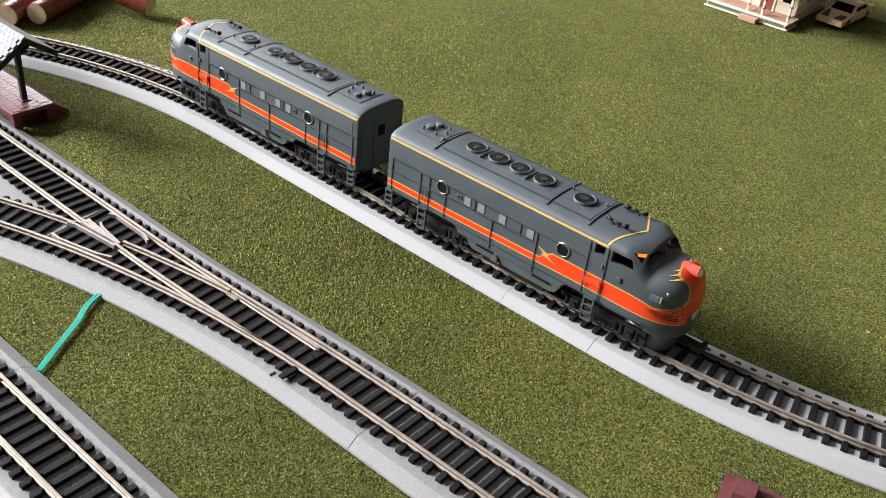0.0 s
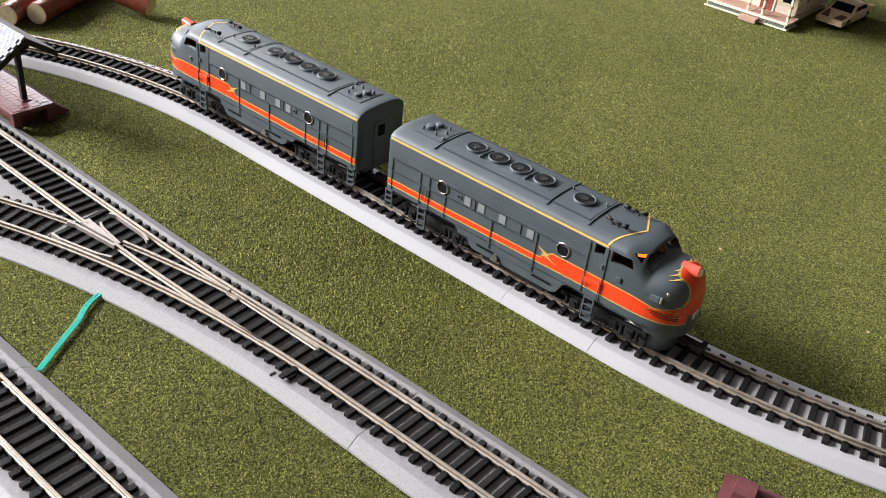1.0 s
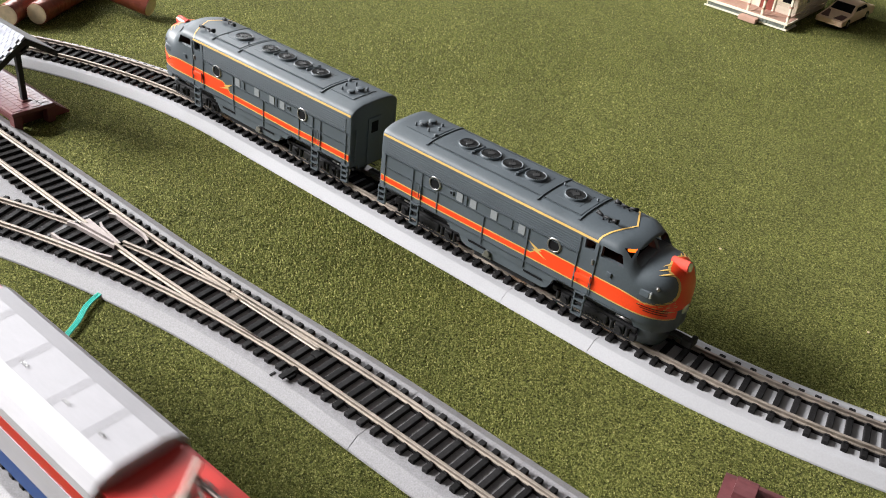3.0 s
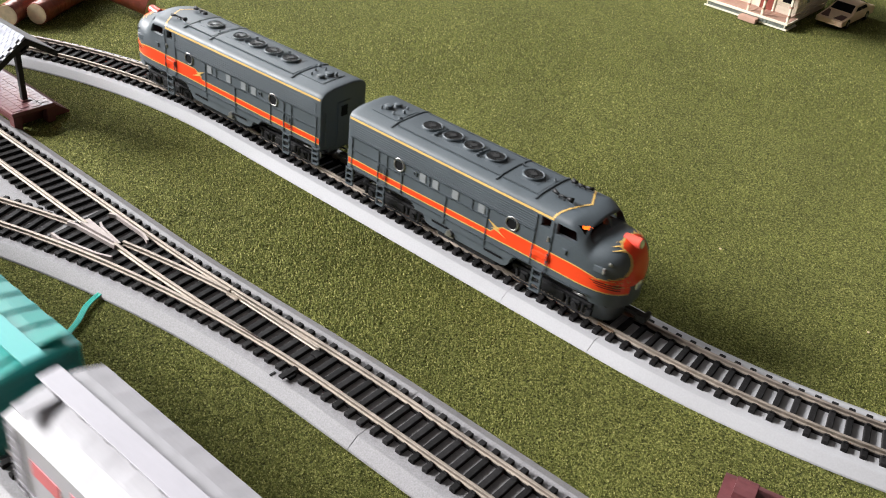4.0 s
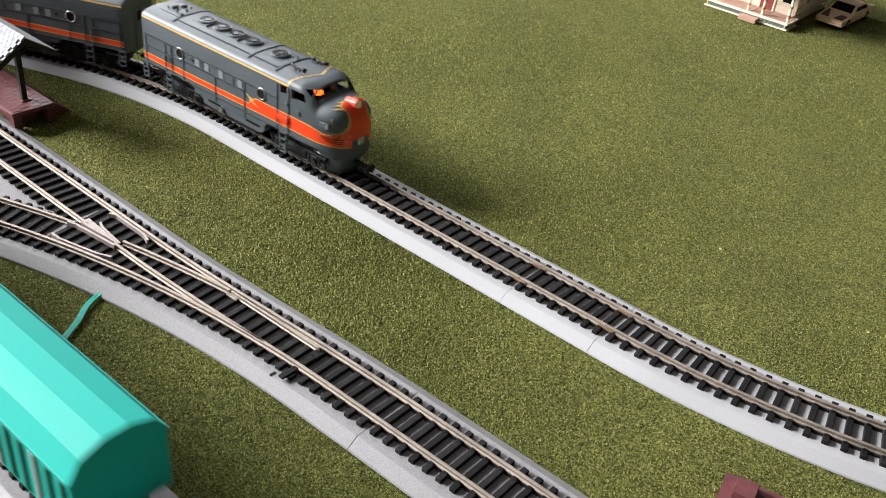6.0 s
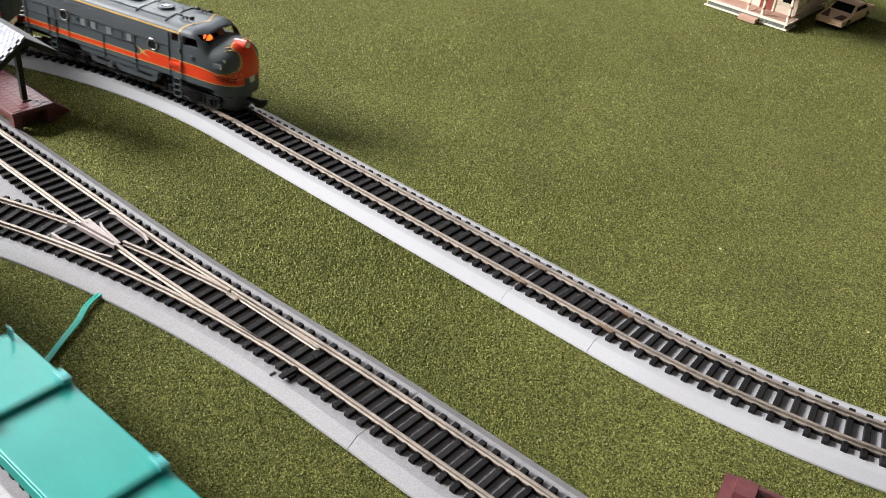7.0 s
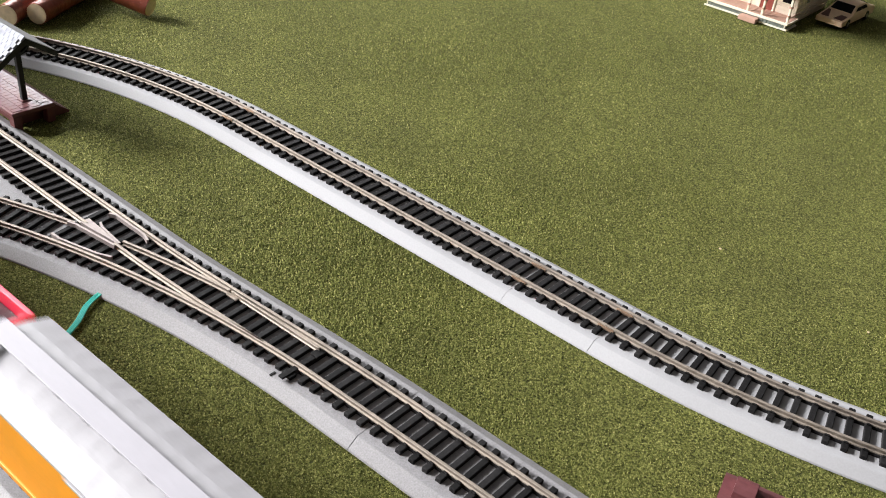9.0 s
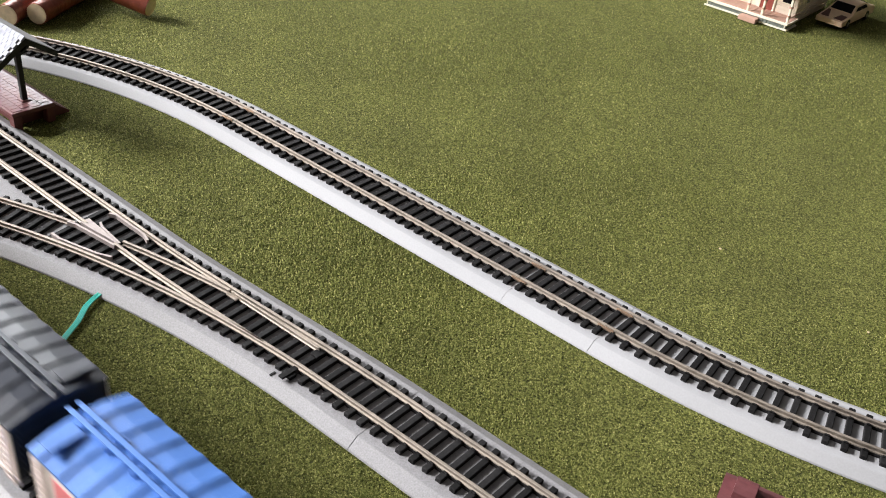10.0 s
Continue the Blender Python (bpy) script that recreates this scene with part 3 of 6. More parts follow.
def roof_fan(parent, x, y, z, r):
    bm = bmesh.new()
    for i in range(32):
        a0, a1 = i / 32 * math.tau, (i + 1) / 32 * math.tau
        ring = [[(q * math.cos(a), q * math.sin(a), zz) for q, zz in ((r, 0), (r, 0.0010), (r - 0.0003, 0.0013), (r - 0.0008, 0.0010), (r - 0.0008, 0.0))] for a in (a0, a1)]
        for j in range(4):
            bm.faces.new([bm.verts.new(Vector(c) + Vector((x, y, z))) for c in (ring[0][j], ring[1][j], ring[1][j + 1], ring[0][j + 1])])
    bmesh.ops.remove_doubles(bm, verts=bm.verts, dist=0.00001)
    bmesh.ops.recalc_face_normals(bm, faces=bm.faces)
    f = part("roof_fan", bm, LOCO_GREY, parent, "round grille fan with radial blades", True)
    part("fan_well", rod(bmesh.new(), (x, y, z - 0.0004), (x, y, z + 0.0002), r - 0.0006, 28), DARK, f)
    bm = bmesh.new()
    for i in range(26):
        a = i / 26 * math.tau
        c, s = math.cos(a), math.sin(a)
        ca, sa = math.cos(a + 0.10), math.sin(a + 0.10)
        q0, q1 = 0.0014, r - 0.0006
        lo = [(q0 * c, q0 * s), (q1 * c, q1 * s), (q1 * ca, q1 * sa), (q0 * ca, q0 * sa)]
        a4 = [bm.verts.new((x + u, y + v, z + 0.0010)) for u, v in lo]
        b4 = [bm.verts.new((x + u, y + v, z + 0.0005)) for u, v in lo]
        bm.faces.new(a4)
        bm.faces.new(b4[::-1])
        for k in range(4):
            bm.faces.new((a4[k], b4[k], b4[(k + 1) % 4], a4[(k + 1) % 4]))
    rod(bm, (x, y, z), (x, y, z + 0.0013), 0.0017, 16)
    part("fan_rotor", bm, FAN_DARK, f, "dark fan blades")
    return f


def horn(parent, x, y, z, way):
    bm = rod(bmesh.new(), (x, y, z + 0.0016), (x + way * 0.0045, y, z + 0.0017), 0.0005, 10)
    rod(bm, (x + way * 0.0045, y, z + 0.0017), (x + way * 0.0075, y, z + 0.0018), 0.0006, 12, 0.0014) if way > 0 else rod(bm, (x + way * 0.0075, y, z + 0.0018), (x + way * 0.0045, y, z + 0.0017), 0.0014, 12, 0.0006)
    rod(bm, (x, y, z + 0.0016), (x - way * 0.004, y + 0.0012, z + 0.0017), 0.0005, 10, 0.0011)
    for k in (0.0, 0.003):
        rod(bm, (x + way * k, y, z - 0.0006), (x + way * k, y, z + 0.0016), 0.0004, 6)
    return part("horn", bm, BLACK, parent, "black air horn", True)


def locomotive(label):
    e = tagged(empty("diesel_locomotive"), label, "locomotive", "two diesel locomotives")
    # body with an open cab behind real window openings
    cut = [box(bmesh.new(), 0.0410, 0.0644, -0.0158, 0.0158, 0.0300, 0.0566)]
    cut.append(prism([(0.0420, 0.0490), (0.0472, 0.0490), (0.0472, 0.0538), (0.0420, 0.0538)], "y", -0.03, 0.03))
    cut.append(prism([(0.0508, 0.0485), (0.0628, 0.0485), (0.0608, 0.0536), (0.0600, 0.0541), (0.0508, 0.0541)], "y", -0.03, 0.03))
    for s in (-1, 1):
        cut.append(prism([(s * 0.0010, 0.0536), (s * 0.0080, 0.0527), (s * 0.0138, 0.0503), (s * 0.0146, 0.0515), (s * 0.0141, 0.0541), (s * 0.0115, 0.0564), (s * 0.0010, 0.0578)], "x", 0.0613, 0.0800))
    # wheel arches either side of the steps
    for x0, x1, zt in ((0.0285, 0.0735, 0.0250), (-0.0860, -0.0345, 0.0250)):
        for s in (-1, 1):
            arch = [(x0, 0.015), (x1, 0.015), (x1, zt - 0.0030), (x1 - 0.0012, zt - 0.0010), (x1 - 0.0035, zt), (x0 + 0.0035, zt), (x0 + 0.0012, zt - 0.0010), (x0, zt - 0.0030)]
            cut.append(prism(arch, "y", min(s * 0.0112, s * 0.03), max(s * 0.0112, s * 0.03)))
    body = part("body", carve(loco_shell(), cut), LOCO_GREY, e, "grey streamlined car body with rounded nose", True)
    body.data.set_sharp_from_angle(angle=radians(24))
    part("cab_bulb", rod(bmesh.new(), (0.0578, -0.0050, 0.0512), (0.0612, -0.0050, 0.0520), 0.0022, 16, 0.0017), BULB, e, "glowing orange cab bulb", True)
    part("cab_floor", box(bmesh.new(), 0.0412, 0.0633, -0.0156, 0.0156, 0.0440, 0.0450), DARK, e)

    def z_lo(x):
        return 0.0285 + 0.0010 * min(1, max(0, (x + 0.04) / 0.07)) - 0.0004 * max(0, (x - 0.055) / 0.03)

    def z_hi(x):
        rear = 0.0314 + 0.0006 * min(1, max(0, (x + 0.04) / 0.05))
        k = min(1, max(0, (x - 0.0150) / 0.0050))
        return rear + (0.0371 - rear) * k - 0.0044 * min(1, max(0, (x - 0.060) / 0.023)) ** 2
    for s in (-1, 1):
        part("orange_stripe", side_ribbon(s, LOCO_BACK + 0.001, 0.0878, z_lo, z_hi, 0.00012), ORANGE, e, "orange-red painted stripe", True)
        part("yellow_line", side_ribbon(s, LOCO_BACK + 0.001, 0.0878, lambda x: z_lo(x) - 0.0006, z_lo, 0.00016, nz=1), YELLOW, e, "thin yellow pinstripe", True)
        part("yellow_line", side_ribbon(s, LOCO_BACK + 0.001, 0.0876, z_hi, lambda x: z_hi(x) + 0.0006, 0.00016, nz=1), YELLOW, e, "thin yellow pinstripe", True)
        part("roof_line", side_ribbon(s, LOCO_BACK + 0.001, 0.0484, lambda x: 0.0544, lambda x: 0.0555, 0.00014, nz=2), YELLOW, e, "yellow line along the roof edge", True)
        # lightning flash
        y0, y1 = s * (HALF_W + 0.0001), s * (HALF_W + 0.00026)
        part("lightning_flash", prism([(0.0126, 0.0381), (0.0205, 0.0354), (0.0186, 0.0350), (0.0238, 0.0324), (0.0152, 0.0345), (0.0170, 0.0350)], "y", min(y0, y1), max(y0, y1)), YELLOW, e, "yellow lightning flash")
        y = s * HALF_W
        bm = bmesh.new()
        for k in range(6):
            z = 0.0454 + k * 0.00125
            box(bm, -0.0805, 0.0400, y - 0.0003, y + 0.0003, z, z + 0.0007, 0.0001)
        part("louvre_grille", bm, LOCO_GREY, e, "horizontal louvred grille")
        for x in (-0.0469, 0.0265):
            bm = bmesh.new()
            for i in range(24):
                a0, a1 = i / 24 * math.tau, (i + 1) / 24 * math.tau
                q = [[(x + r * math.cos(a), y + s * h, 0.0422 + r * math.sin(a)) for r, h in ((0.0039, 0.0), (0.0037, 0.0006), (0.0031, 0.0006), (0.0031, 0.0))] for a in (a0, a1)]
                for j in range(3):
                    bm.faces.new([bm.verts.new(c) for c in (q[0][j], q[1][j], q[1][j + 1], q[0][j + 1])])
            bmesh.ops.remove_doubles(bm, verts=bm.verts, dist=0.00001)
            bmesh.ops.recalc_face_normals(bm, faces=bm.faces)
            ring = part("porthole", bm, STEEL, e, "round porthole with a metal rim", True)
            part("porthole_glass", rod(bmesh.new(), (x, y - s * 0.0002, 0.0422), (x, y + s * 0.0002, 0.0422), 0.0032, 24), DARK, ring)
        for x in (-0.0306, -0.0220, -0.0090, 0.0078):
            part("filter_panel", box(bmesh.new(), x - 0.0020, x + 0.0020, y - 0.0003, y + 0.0003, 0.0392, 0.0442, 0.0001), FILTER_GREY, e, "pale grey filter panel")
        part("vent_box", box(bmesh.new(), -0.0372, -0.0345, y - 0.0005, y + 0.0005, 0.0408, 0.0432, 0.0002), LOCO_GREY, e)
        part("vent_hole", box(bmesh.new(), -0.0364, -0.0353, y - 0.0006, y + 0.0006, 0.0414, 0.0426), DARK, e)
        ys = s * (HALF_W + 0.0002)
        beads(e, [((-0.0815, 0.0445), (0.0388, 0.0445)), ((-0.0815, 0.0372), (-0.0470, 0.0372)), ((-0.0440, 0.0385), (0.0115, 0.0385)), ((-0.0815, 0.0256), (0.0720, 0.0256))], ys)
        beads(e, [((x, 0.0256), (x, 0.0440)) for x in (-0.0810, -0.0615, -0.0555)] + [((x, z), (x, 0.0380)) for x, z in ((-0.0445, 0.0256), (-0.0145, 0.0225))] + [((-0.0260, 0.0385), (-0.0260, 0.0440)), ((0.0118, 0.0225), (0.0118, 0.0440)), ((0.0020, 0.0385), (0.0020, 0.0440))], ys)
        beads(e, [((0.0395, 0.0256), (0.0395, 0.0535)), ((0.0490, 0.0256), (0.0490, 0.0535))], ys, 0.0002)
        part("cab_door", box(bmesh.new(), 0.0405, 0.0482, y - 0.00025, y + 0.00025, 0.0258, 0.0284, 0.0001), LOCO_GREY, e)
        for x in (0.0402, 0.0486, -0.0608, -0.0562):
            part("grab_rail", rod(bmesh.new(), (x, y + s * 0.0010, 0.0300), (x, y + s * 0.0010, 0.0365), 0.00028, 6), LOCO_GREY, e)
        part("door_latch", box(bmesh.new(), 0.0470, 0.0480, y - 0.0007, y + 0.0007, 0.0425, 0.0450, 0.0002), STEEL, e)
        part("step_box", box(bmesh.new(), 0.0400, 0.0492, y - 0.0012, y + 0.0010, 0.0325, 0.0352, 0.0003), ORANGE, e)
        part("side_lamp_box", box(bmesh.new(), 0.0555, 0.0580, y - 0.0006, y + 0.0006, 0.0405, 0.0430, 0.0002), LOCO_GREY, e)
        ladder(e, 0.0425, s, 0.0125, 0.0256, 0.0052, LOCO_GREY)
        ladder(e, -0.0607, s, 0.0125, 0.0256, 0.0050, LOCO_GREY)
        ladder(e, -0.0838, s, 0.0150, 0.0256, 0.0045, LOCO_GREY)
        # number box and marker lamp on the flank of the nose
        nb = 0.0750
        yy = s * loco_side(nb, 0.0405)
        part("number_box", box(bmesh.new(), nb - 0.0028, nb + 0.0022, min(yy - s * 0.002, yy + s * 0.0006), max(yy - s * 0.002, yy + s * 0.0006), 0.0388, 0.0424, 0.0005), LOCO_GREY, e)
        part("number_lens", box(bmesh.new(), nb + 0.0020, nb + 0.0030, min(yy - s * 0.0028, yy + s * 0.0004), max(yy - s * 0.0028, yy + s * 0.0004), 0.0390, 0.0422, 0.0003), SILVER, e, "silver number lens")
        part("marker_lamp", rod(bmesh.new(), (0.0785, s * (loco_side(0.0795, 0.0445) - 0.001), 0.0445), (0.0800, s * (loco_side(0.0795, 0.0445) + 0.0006), 0.0445), 0.0008, 10), STEEL, e)
        # skirt, tank and air gear between the bogies
        bm = prism([(-0.0300, 0.0225), (0.0290, 0.0225), (0.0262, 0.0172), (0.0235, 0.0160), (-0.0240, 0.0160), (-0.0268, 0.0172)], "y", min(s * 0.0120, s * 0.0172), max(s * 0.0120, s * 0.0172))
        part("fuel_tank", bm, LOCO_GREY, e, "grey fuel tank skirt")
        part("lower_tank", box(bmesh.new(), -0.0200, 0.0195, min(s * 0.0080, s * 0.0155), max(s * 0.0080, s * 0.0155), 0.0118, 0.0162, 0.0012), BLACK, e, "black underslung tank")
        for x in (-0.0170, 0.0175):
            part("tank_slot", box(bmesh.new(), x - 0.0055, x + 0.0055, s * 0.0172 - 0.0005, s * 0.0172 + 0.0005, 0.0195, 0.0204, 0.0001), DARK, e)
        bm = rod(bmesh.new(), (-0.0100, s * 0.0170, 0.0185), (-0.0100, s * 0.0184, 0.0185), 0.0017, 14)
        box(bm, -0.0128, -0.0072, s * 0.0176 - 0.0004, s * 0.0176 + 0.0004, 0.0160, 0.0170)
        part("filler_valve", bm, STEEL, e)
    # V of the roof line above the cab
    def roof_z(x, y, d):
        zs, zt, w, n = loco_shoulder(x), loco_top(x, d), loco_w(x, d), loco_n(x)
        return zs + (zt - zs) * max(0.0, 1 - (abs(y) / w) ** n) ** (1 / n)
    bm = bmesh.new()
    rows = []
    for i in range(33):
        y = -0.0178 + 0.0356 * i / 32
        xc = 0.0480 + 0.0085 * (1 - abs(y) / 0.0178)
        rows.append([bm.verts.new((x, y, roof_z(x, y, 0.00016))) for x in (xc - 0.0005, xc, xc + 0.0005)])
    for r0, r1 in zip(rows, rows[1:]):
        for k in range(2):
            bm.faces.new((r0[k], r0[k + 1], r1[k + 1], r1[k]))
    bmesh.ops.recalc_face_normals(bm, faces=bm.faces)
    part("roof_line", bm, YELLOW, e, "yellow line across the cab roof", True)
    # nose blaze with a yellow outline, feathered at the top
    blaze = [(-10, -66, 66), (-5, -58, 58), (-2, -44, 44), (1, -33, 33), (5, -25, 25), (11, -20, 20), (18, -18, 18), (25, -18, 18), (31, -20, 20), (36, -25, 25), (41, -29, 29), (46, -26, 26), (51, -16, 16), (54, -6, 6)]
    part("nose_outline", nose_patch([(a + 1.2, l - 4, h + 4) for a, l, h in blaze], 0.00018), YELLOW, e, "yellow outline of the nose blaze", True)
    part("nose_blaze", nose_patch(blaze, 0.00032), ORANGE, e, "orange-red nose blaze", True)
    for s in (-1, 1):
        for lo, w in ((37, 4), (43, 4), (49, 4)):
            a = s * (27 if lo == 37 else 26 if lo == 43 else 16)
            part("feather_tip", nose_patch([(lo - w / 2, a - s * 8, a), (lo, a - s * 8, a + s * 22), (lo + w / 2, a - s * 8, a + s * 1)], 0.00026), YELLOW, e)
        for k in range(3):
            el = -9 - k * 3.0
            part("nose_bar", nose_patch([(el, s * 30, s * (70 - k * 5)), (el + 1.0, s * 30, s * (70 - k * 5))], 0.00040), BLACK, e, "thin dark winged bar")
    hl = part("headlight", rod(bmesh.new(), (0.0770, 0, 0.0508), (0.0852, 0, 0.0522), 0.0032, 24, 0.0026), PINK_LENS, e, "red plastic headlight housing", True)
    hl.data.set_sharp_from_angle(angle=radians(40))
    part("headlight_lens", rod(bmesh.new(), (0.0851, 0, 0.05218), (0.0856, 0, 0.0523), 0.0020, 20), SILVER, hl)
    part("headlight", box(bmesh.new(), 0.0872, 0.0892, -0.0022, 0.0022, 0.0290, 0.0335, 0.0008), SILVER, e, "small silver nose lamp")
    # pilot under the nose
    bm = bmesh.new()
    rows = []
    for i in range(21):
        a = (i / 20 - 0.5) * math.pi
        row = []
        for z, k in ((0.0250, 0.98), (0.0222, 0.90), (0.0140, 0.84), (0.0100, 0.82)):
            row.append(bm.verts.new((0.0715 + 0.0150 * k * abs(math.cos(a)) ** 0.75, 0.0134 * k * math.copysign(abs(math.sin(a)) ** 0.8, math.sin(a)), z)))
        rows.append(row)
    for r0, r1 in zip(rows, rows[1:]):
        for k in range(3):
            bm.faces.new((r0[k], r0[k + 1], r1[k + 1], r1[k]))
    bmesh.ops.recalc_face_normals(bm, faces=bm.faces)
    bmesh.ops.solidify(bm, geom=bm.faces[:], thickness=0.0008)
    part("pilot", bm, LOCO_GREY, e, "dark grey pilot skirt under the nose", True)
    for s in (-1, 1):
        part("nose_ledge", side_ribbon(s, 0.0730, 0.0880, lambda x: 0.0249, lambda x: 0.0256, 0.0005, nz=2), LOCO_GREY, e, "thin raised ledge round the nose", True)
        part("pilot_step", box(bmesh.new(), 0.0722, 0.0752, s * 0.0138 - 0.0012, s * 0.0138 + 0.0012, 0.0118, 0.0150, 0.0003), BLACK, e)
    part("pilot_floor", box(bmesh.new(), 0.030, 0.0810, -0.0120, 0.0120, 0.0196, 0.0214), BLACK, e)
    part("underframe", box(bmesh.new(), -0.0830, 0.0600, -0.0130, 0.0130, 0.0200, 0.0214), BLACK, e)
    coupler(e, 0.0850, 1)
    coupler(e, -0.0840, -1)
    loco_truck(0.0510, e)
    loco_truck(-0.0530, e)
    # roof
    def plate(x0, x1, w, z=0.0622):
        bm = bmesh.new()
        nx, ny = 2, 12
        g = [[bm.verts.new((x0 + (x1 - x0) * i / nx, -w + 2 * w * j / ny, roof_z(x0, -w + 2 * w * j / ny, 0.00035))) for j in range(ny + 1)] for i in range(nx + 1)]
        for i in range(nx):
            for j in range(ny):
                bm.faces.new((g[i][j], g[i + 1][j], g[i + 1][j + 1], g[i][j + 1]))
        bm.normal_update()
        bmesh.ops.solidify(bm, geom=bm.faces[:], thickness=0.0006)
        return part("roof_hatch", bm, LOCO_GREY, e, "raised roof hatch panel")
    plate(-0.0560, 0.0105, 0.0120)
    plate(0.0128, 0.0335, 0.0120)
    plate(-0.0765, -0.0590, 0.0090)
    for x in (0.0112, 0.0345, -0.0575):
        bm = bmesh.new()
        rows = []
        for j in range(25):
            y = -0.0145 + 0.029 * j / 24
            rows.append([bm.verts.new((x + a, y, roof_z(x, y, b))) for a, b in ((-0.0004, 0.0), (-0.0004, 0.0006), (0.0004, 0.0006), (0.0004, 0.0))])
        for r0, r1 in zip(rows, rows[1:]):
            for k in range(3):
                bm.faces.new((r0[k], r0[k + 1], r1[k + 1], r1[k]))
        bmesh.ops.recalc_face_normals(bm, faces=bm.faces)
        part("roof_rib", bm, LOCO_GREY, e)
    rz = 0.0597
    part("fan_deck", box(bmesh.new(), -0.0490, 0.0065, -0.0066, 0.0066, rz - 0.0004, rz + 0.0004, 0.0002), LOCO_GREY, e)
    part("fan_deck", box(bmesh.new(), 0.0160, 0.0295, -0.0066, 0.0066, rz - 0.0004, rz + 0.0004, 0.0002), LOCO_GREY, e)
    for x in (-0.0420, -0.0280, -0.0146, -0.0004, 0.0228):
        roof_fan(e, x, 0, rz + 0.0004, 0.0055)
    for x in (-0.0350, -0.0075):
        bm = rod(bmesh.new(), (x - 0.001, -0.0055, rz + 0.0008), (x + 0.0006, 0.0035, rz + 0.0010), 0.0007, 8)
        rod(bm, (x, -0.0058, rz), (x, -0.0058, rz + 0.0018), 0.0009, 8)
        part("lift_clamp", bm, LOCO_GREY, e)
    for x, y, r, h in ((-0.0735, -0.0050, 0.0006, 0.0018), (-0.0700, 0.0040, 0.0020, 0.0014), (-0.0650, -0.0050, 0.0006, 0.0018), (-0.0640, 0.0050, 0.0006, 0.0016), (-0.0620, 0.0, 0.0007, 0.0016), (-0.0715, -0.0015, 0.0022, 0.0018), (-0.0590, -0.0062, 0.0010, 0.0012), (0.0135, 0.0045, 0.0005, 0.0016), (0.0325, 0.0040, 0.0005, 0.0016)):
        bm = rod(bmesh.new(), (x, y, rz - 0.0008), (x, y, rz + h), r, 14)
        rod(bm, (x, y, rz + h), (x, y, rz + h + 0.0003), r * 1.15, 14, r * 0.8)
        part("roof_vent", bm, LOCO_GREY, e, "", True)
    horn(e, 0.0425, -0.0070, rz, 1)
    horn(e, 0.0465, 0.0095, rz - 0.0004, -1)
    # beaded outlines of the hatches
    bm = bmesh.new()
    for x0, x1, w in ((-0.0555, 0.0100, 0.0116), (0.0132, 0.0330, 0.0116)):
        for y in (-w, w):
            n = int((x1 - x0) / 0.0014)
            for i in range(n + 1):
                x = x0 + (x1 - x0) * i / n
                z = roof_z(x, y, 0.0004)
                box(bm, x - 0.00025, x + 0.00025, y - 0.00025, y + 0.00025, z - 0.0002, z + 0.0003)
    part("rivet_seam", bm, LOCO_GREY, e)
    # rear end: door, handbrake and buffer plate
    part("end_door", box(bmesh.new(), LOCO_BACK - 0.0006, LOCO_BACK + 0.0004, -0.0050, 0.0050, 0.0230, 0.0500, 0.0003), LOCO_GREY, e)
    part("end_window", box(bmesh.new(), LOCO_BACK - 0.0008, LOCO_BACK, -0.0026, 0.0026, 0.0410, 0.0475, 0.0002), DARK, e)
    for y in (-0.0150, 0.0150):
        part("grab_rail", rod(bmesh.new(), (LOCO_BACK - 0.0009, y, 0.0270), (LOCO_BACK - 0.0009, y, 0.0470), 0.0003, 6), LOCO_GREY, e)
    return e


LOCO_ROWS = [(0, -.0154), (1.6, -.0154), (2, -.0165), (2.5, -.0178), (3.0, -.0205), (3.4, -.0245), (3.8, -.0335), (4, -.0450), (4.25, -.0635), (4.5, -.0848), (5, -.1320), (5.5, -.1780), (6, -.2260), (6.5, -.2755), (7, -.325), (7.5, -.3765), (8, -.432), (8.5, -.490), (9, -.55), (10, -.67)]
LOCO_A = locomotive("grey diesel locomotive with orange stripe, nose leading")
LOCO_B = tagged(copy_thing(LOCO_A, pose(-0.21, 0, 0, rz=180)), "grey orange-striped diesel locomotive coupled back to back")


# ---------------------------------------------------------------- freight train
TEAL = mat("teal_car_paint", (0.009, 0.27, 0.24), 0.42, grain=0.05, scale=800, stain=0.06, stain_scale=50)
TEAL_LIGHT = mat("pale_teal_paint", (0.06, 0.36, 0.35), 0.40, grain=0.04, scale=800, stain=0.05, stain_scale=50)
TURQ = mat("turquoise_car_paint", (0.012, 0.39, 0.335), 0.62, spec=0.3, grain=0.04, scale=800, stain=0.04, stain_scale=50)
# dark teal of posts and cabin roof; also painted shade on boxcar ends
TEAL_DARK = mat("dark_teal_and_end_shade", (0.006, 0.115, 0.10), 0.5, grain=0.08, scale=800, stain=0.08, stain_scale=60)
WHITE = mat("white_car_paint", (0.41, 0.395, 0.435), 0.45, grain=0.04, scale=800, stain=0.05, stain_scale=40)
GREY_WHITE = mat("pale_grey_roof", (0.40, 0.39, 0.415), 0.5, grain=0.05, scale=800, stain=0.06, stain_scale=40)
DIRTY_WHITE = mat("weathered_white_roof", (0.41, 0.385, 0.365), 0.6, grain=0.06, scale=500, stain=0.16, stain_scale=45)
RED = mat("red_car_paint", (0.62, 0.035, 0.045), 0.42, grain=0.05, scale=800, stain=0.06, stain_scale=50)
# lettering red, and the red car's ends with their shade in the colour
DEEP_RED = mat("deep_red_and_end_shade", (0.20, 0.010, 0.012), 0.5, grain=0.06, scale=800, stain=0.08, stain_scale=50)
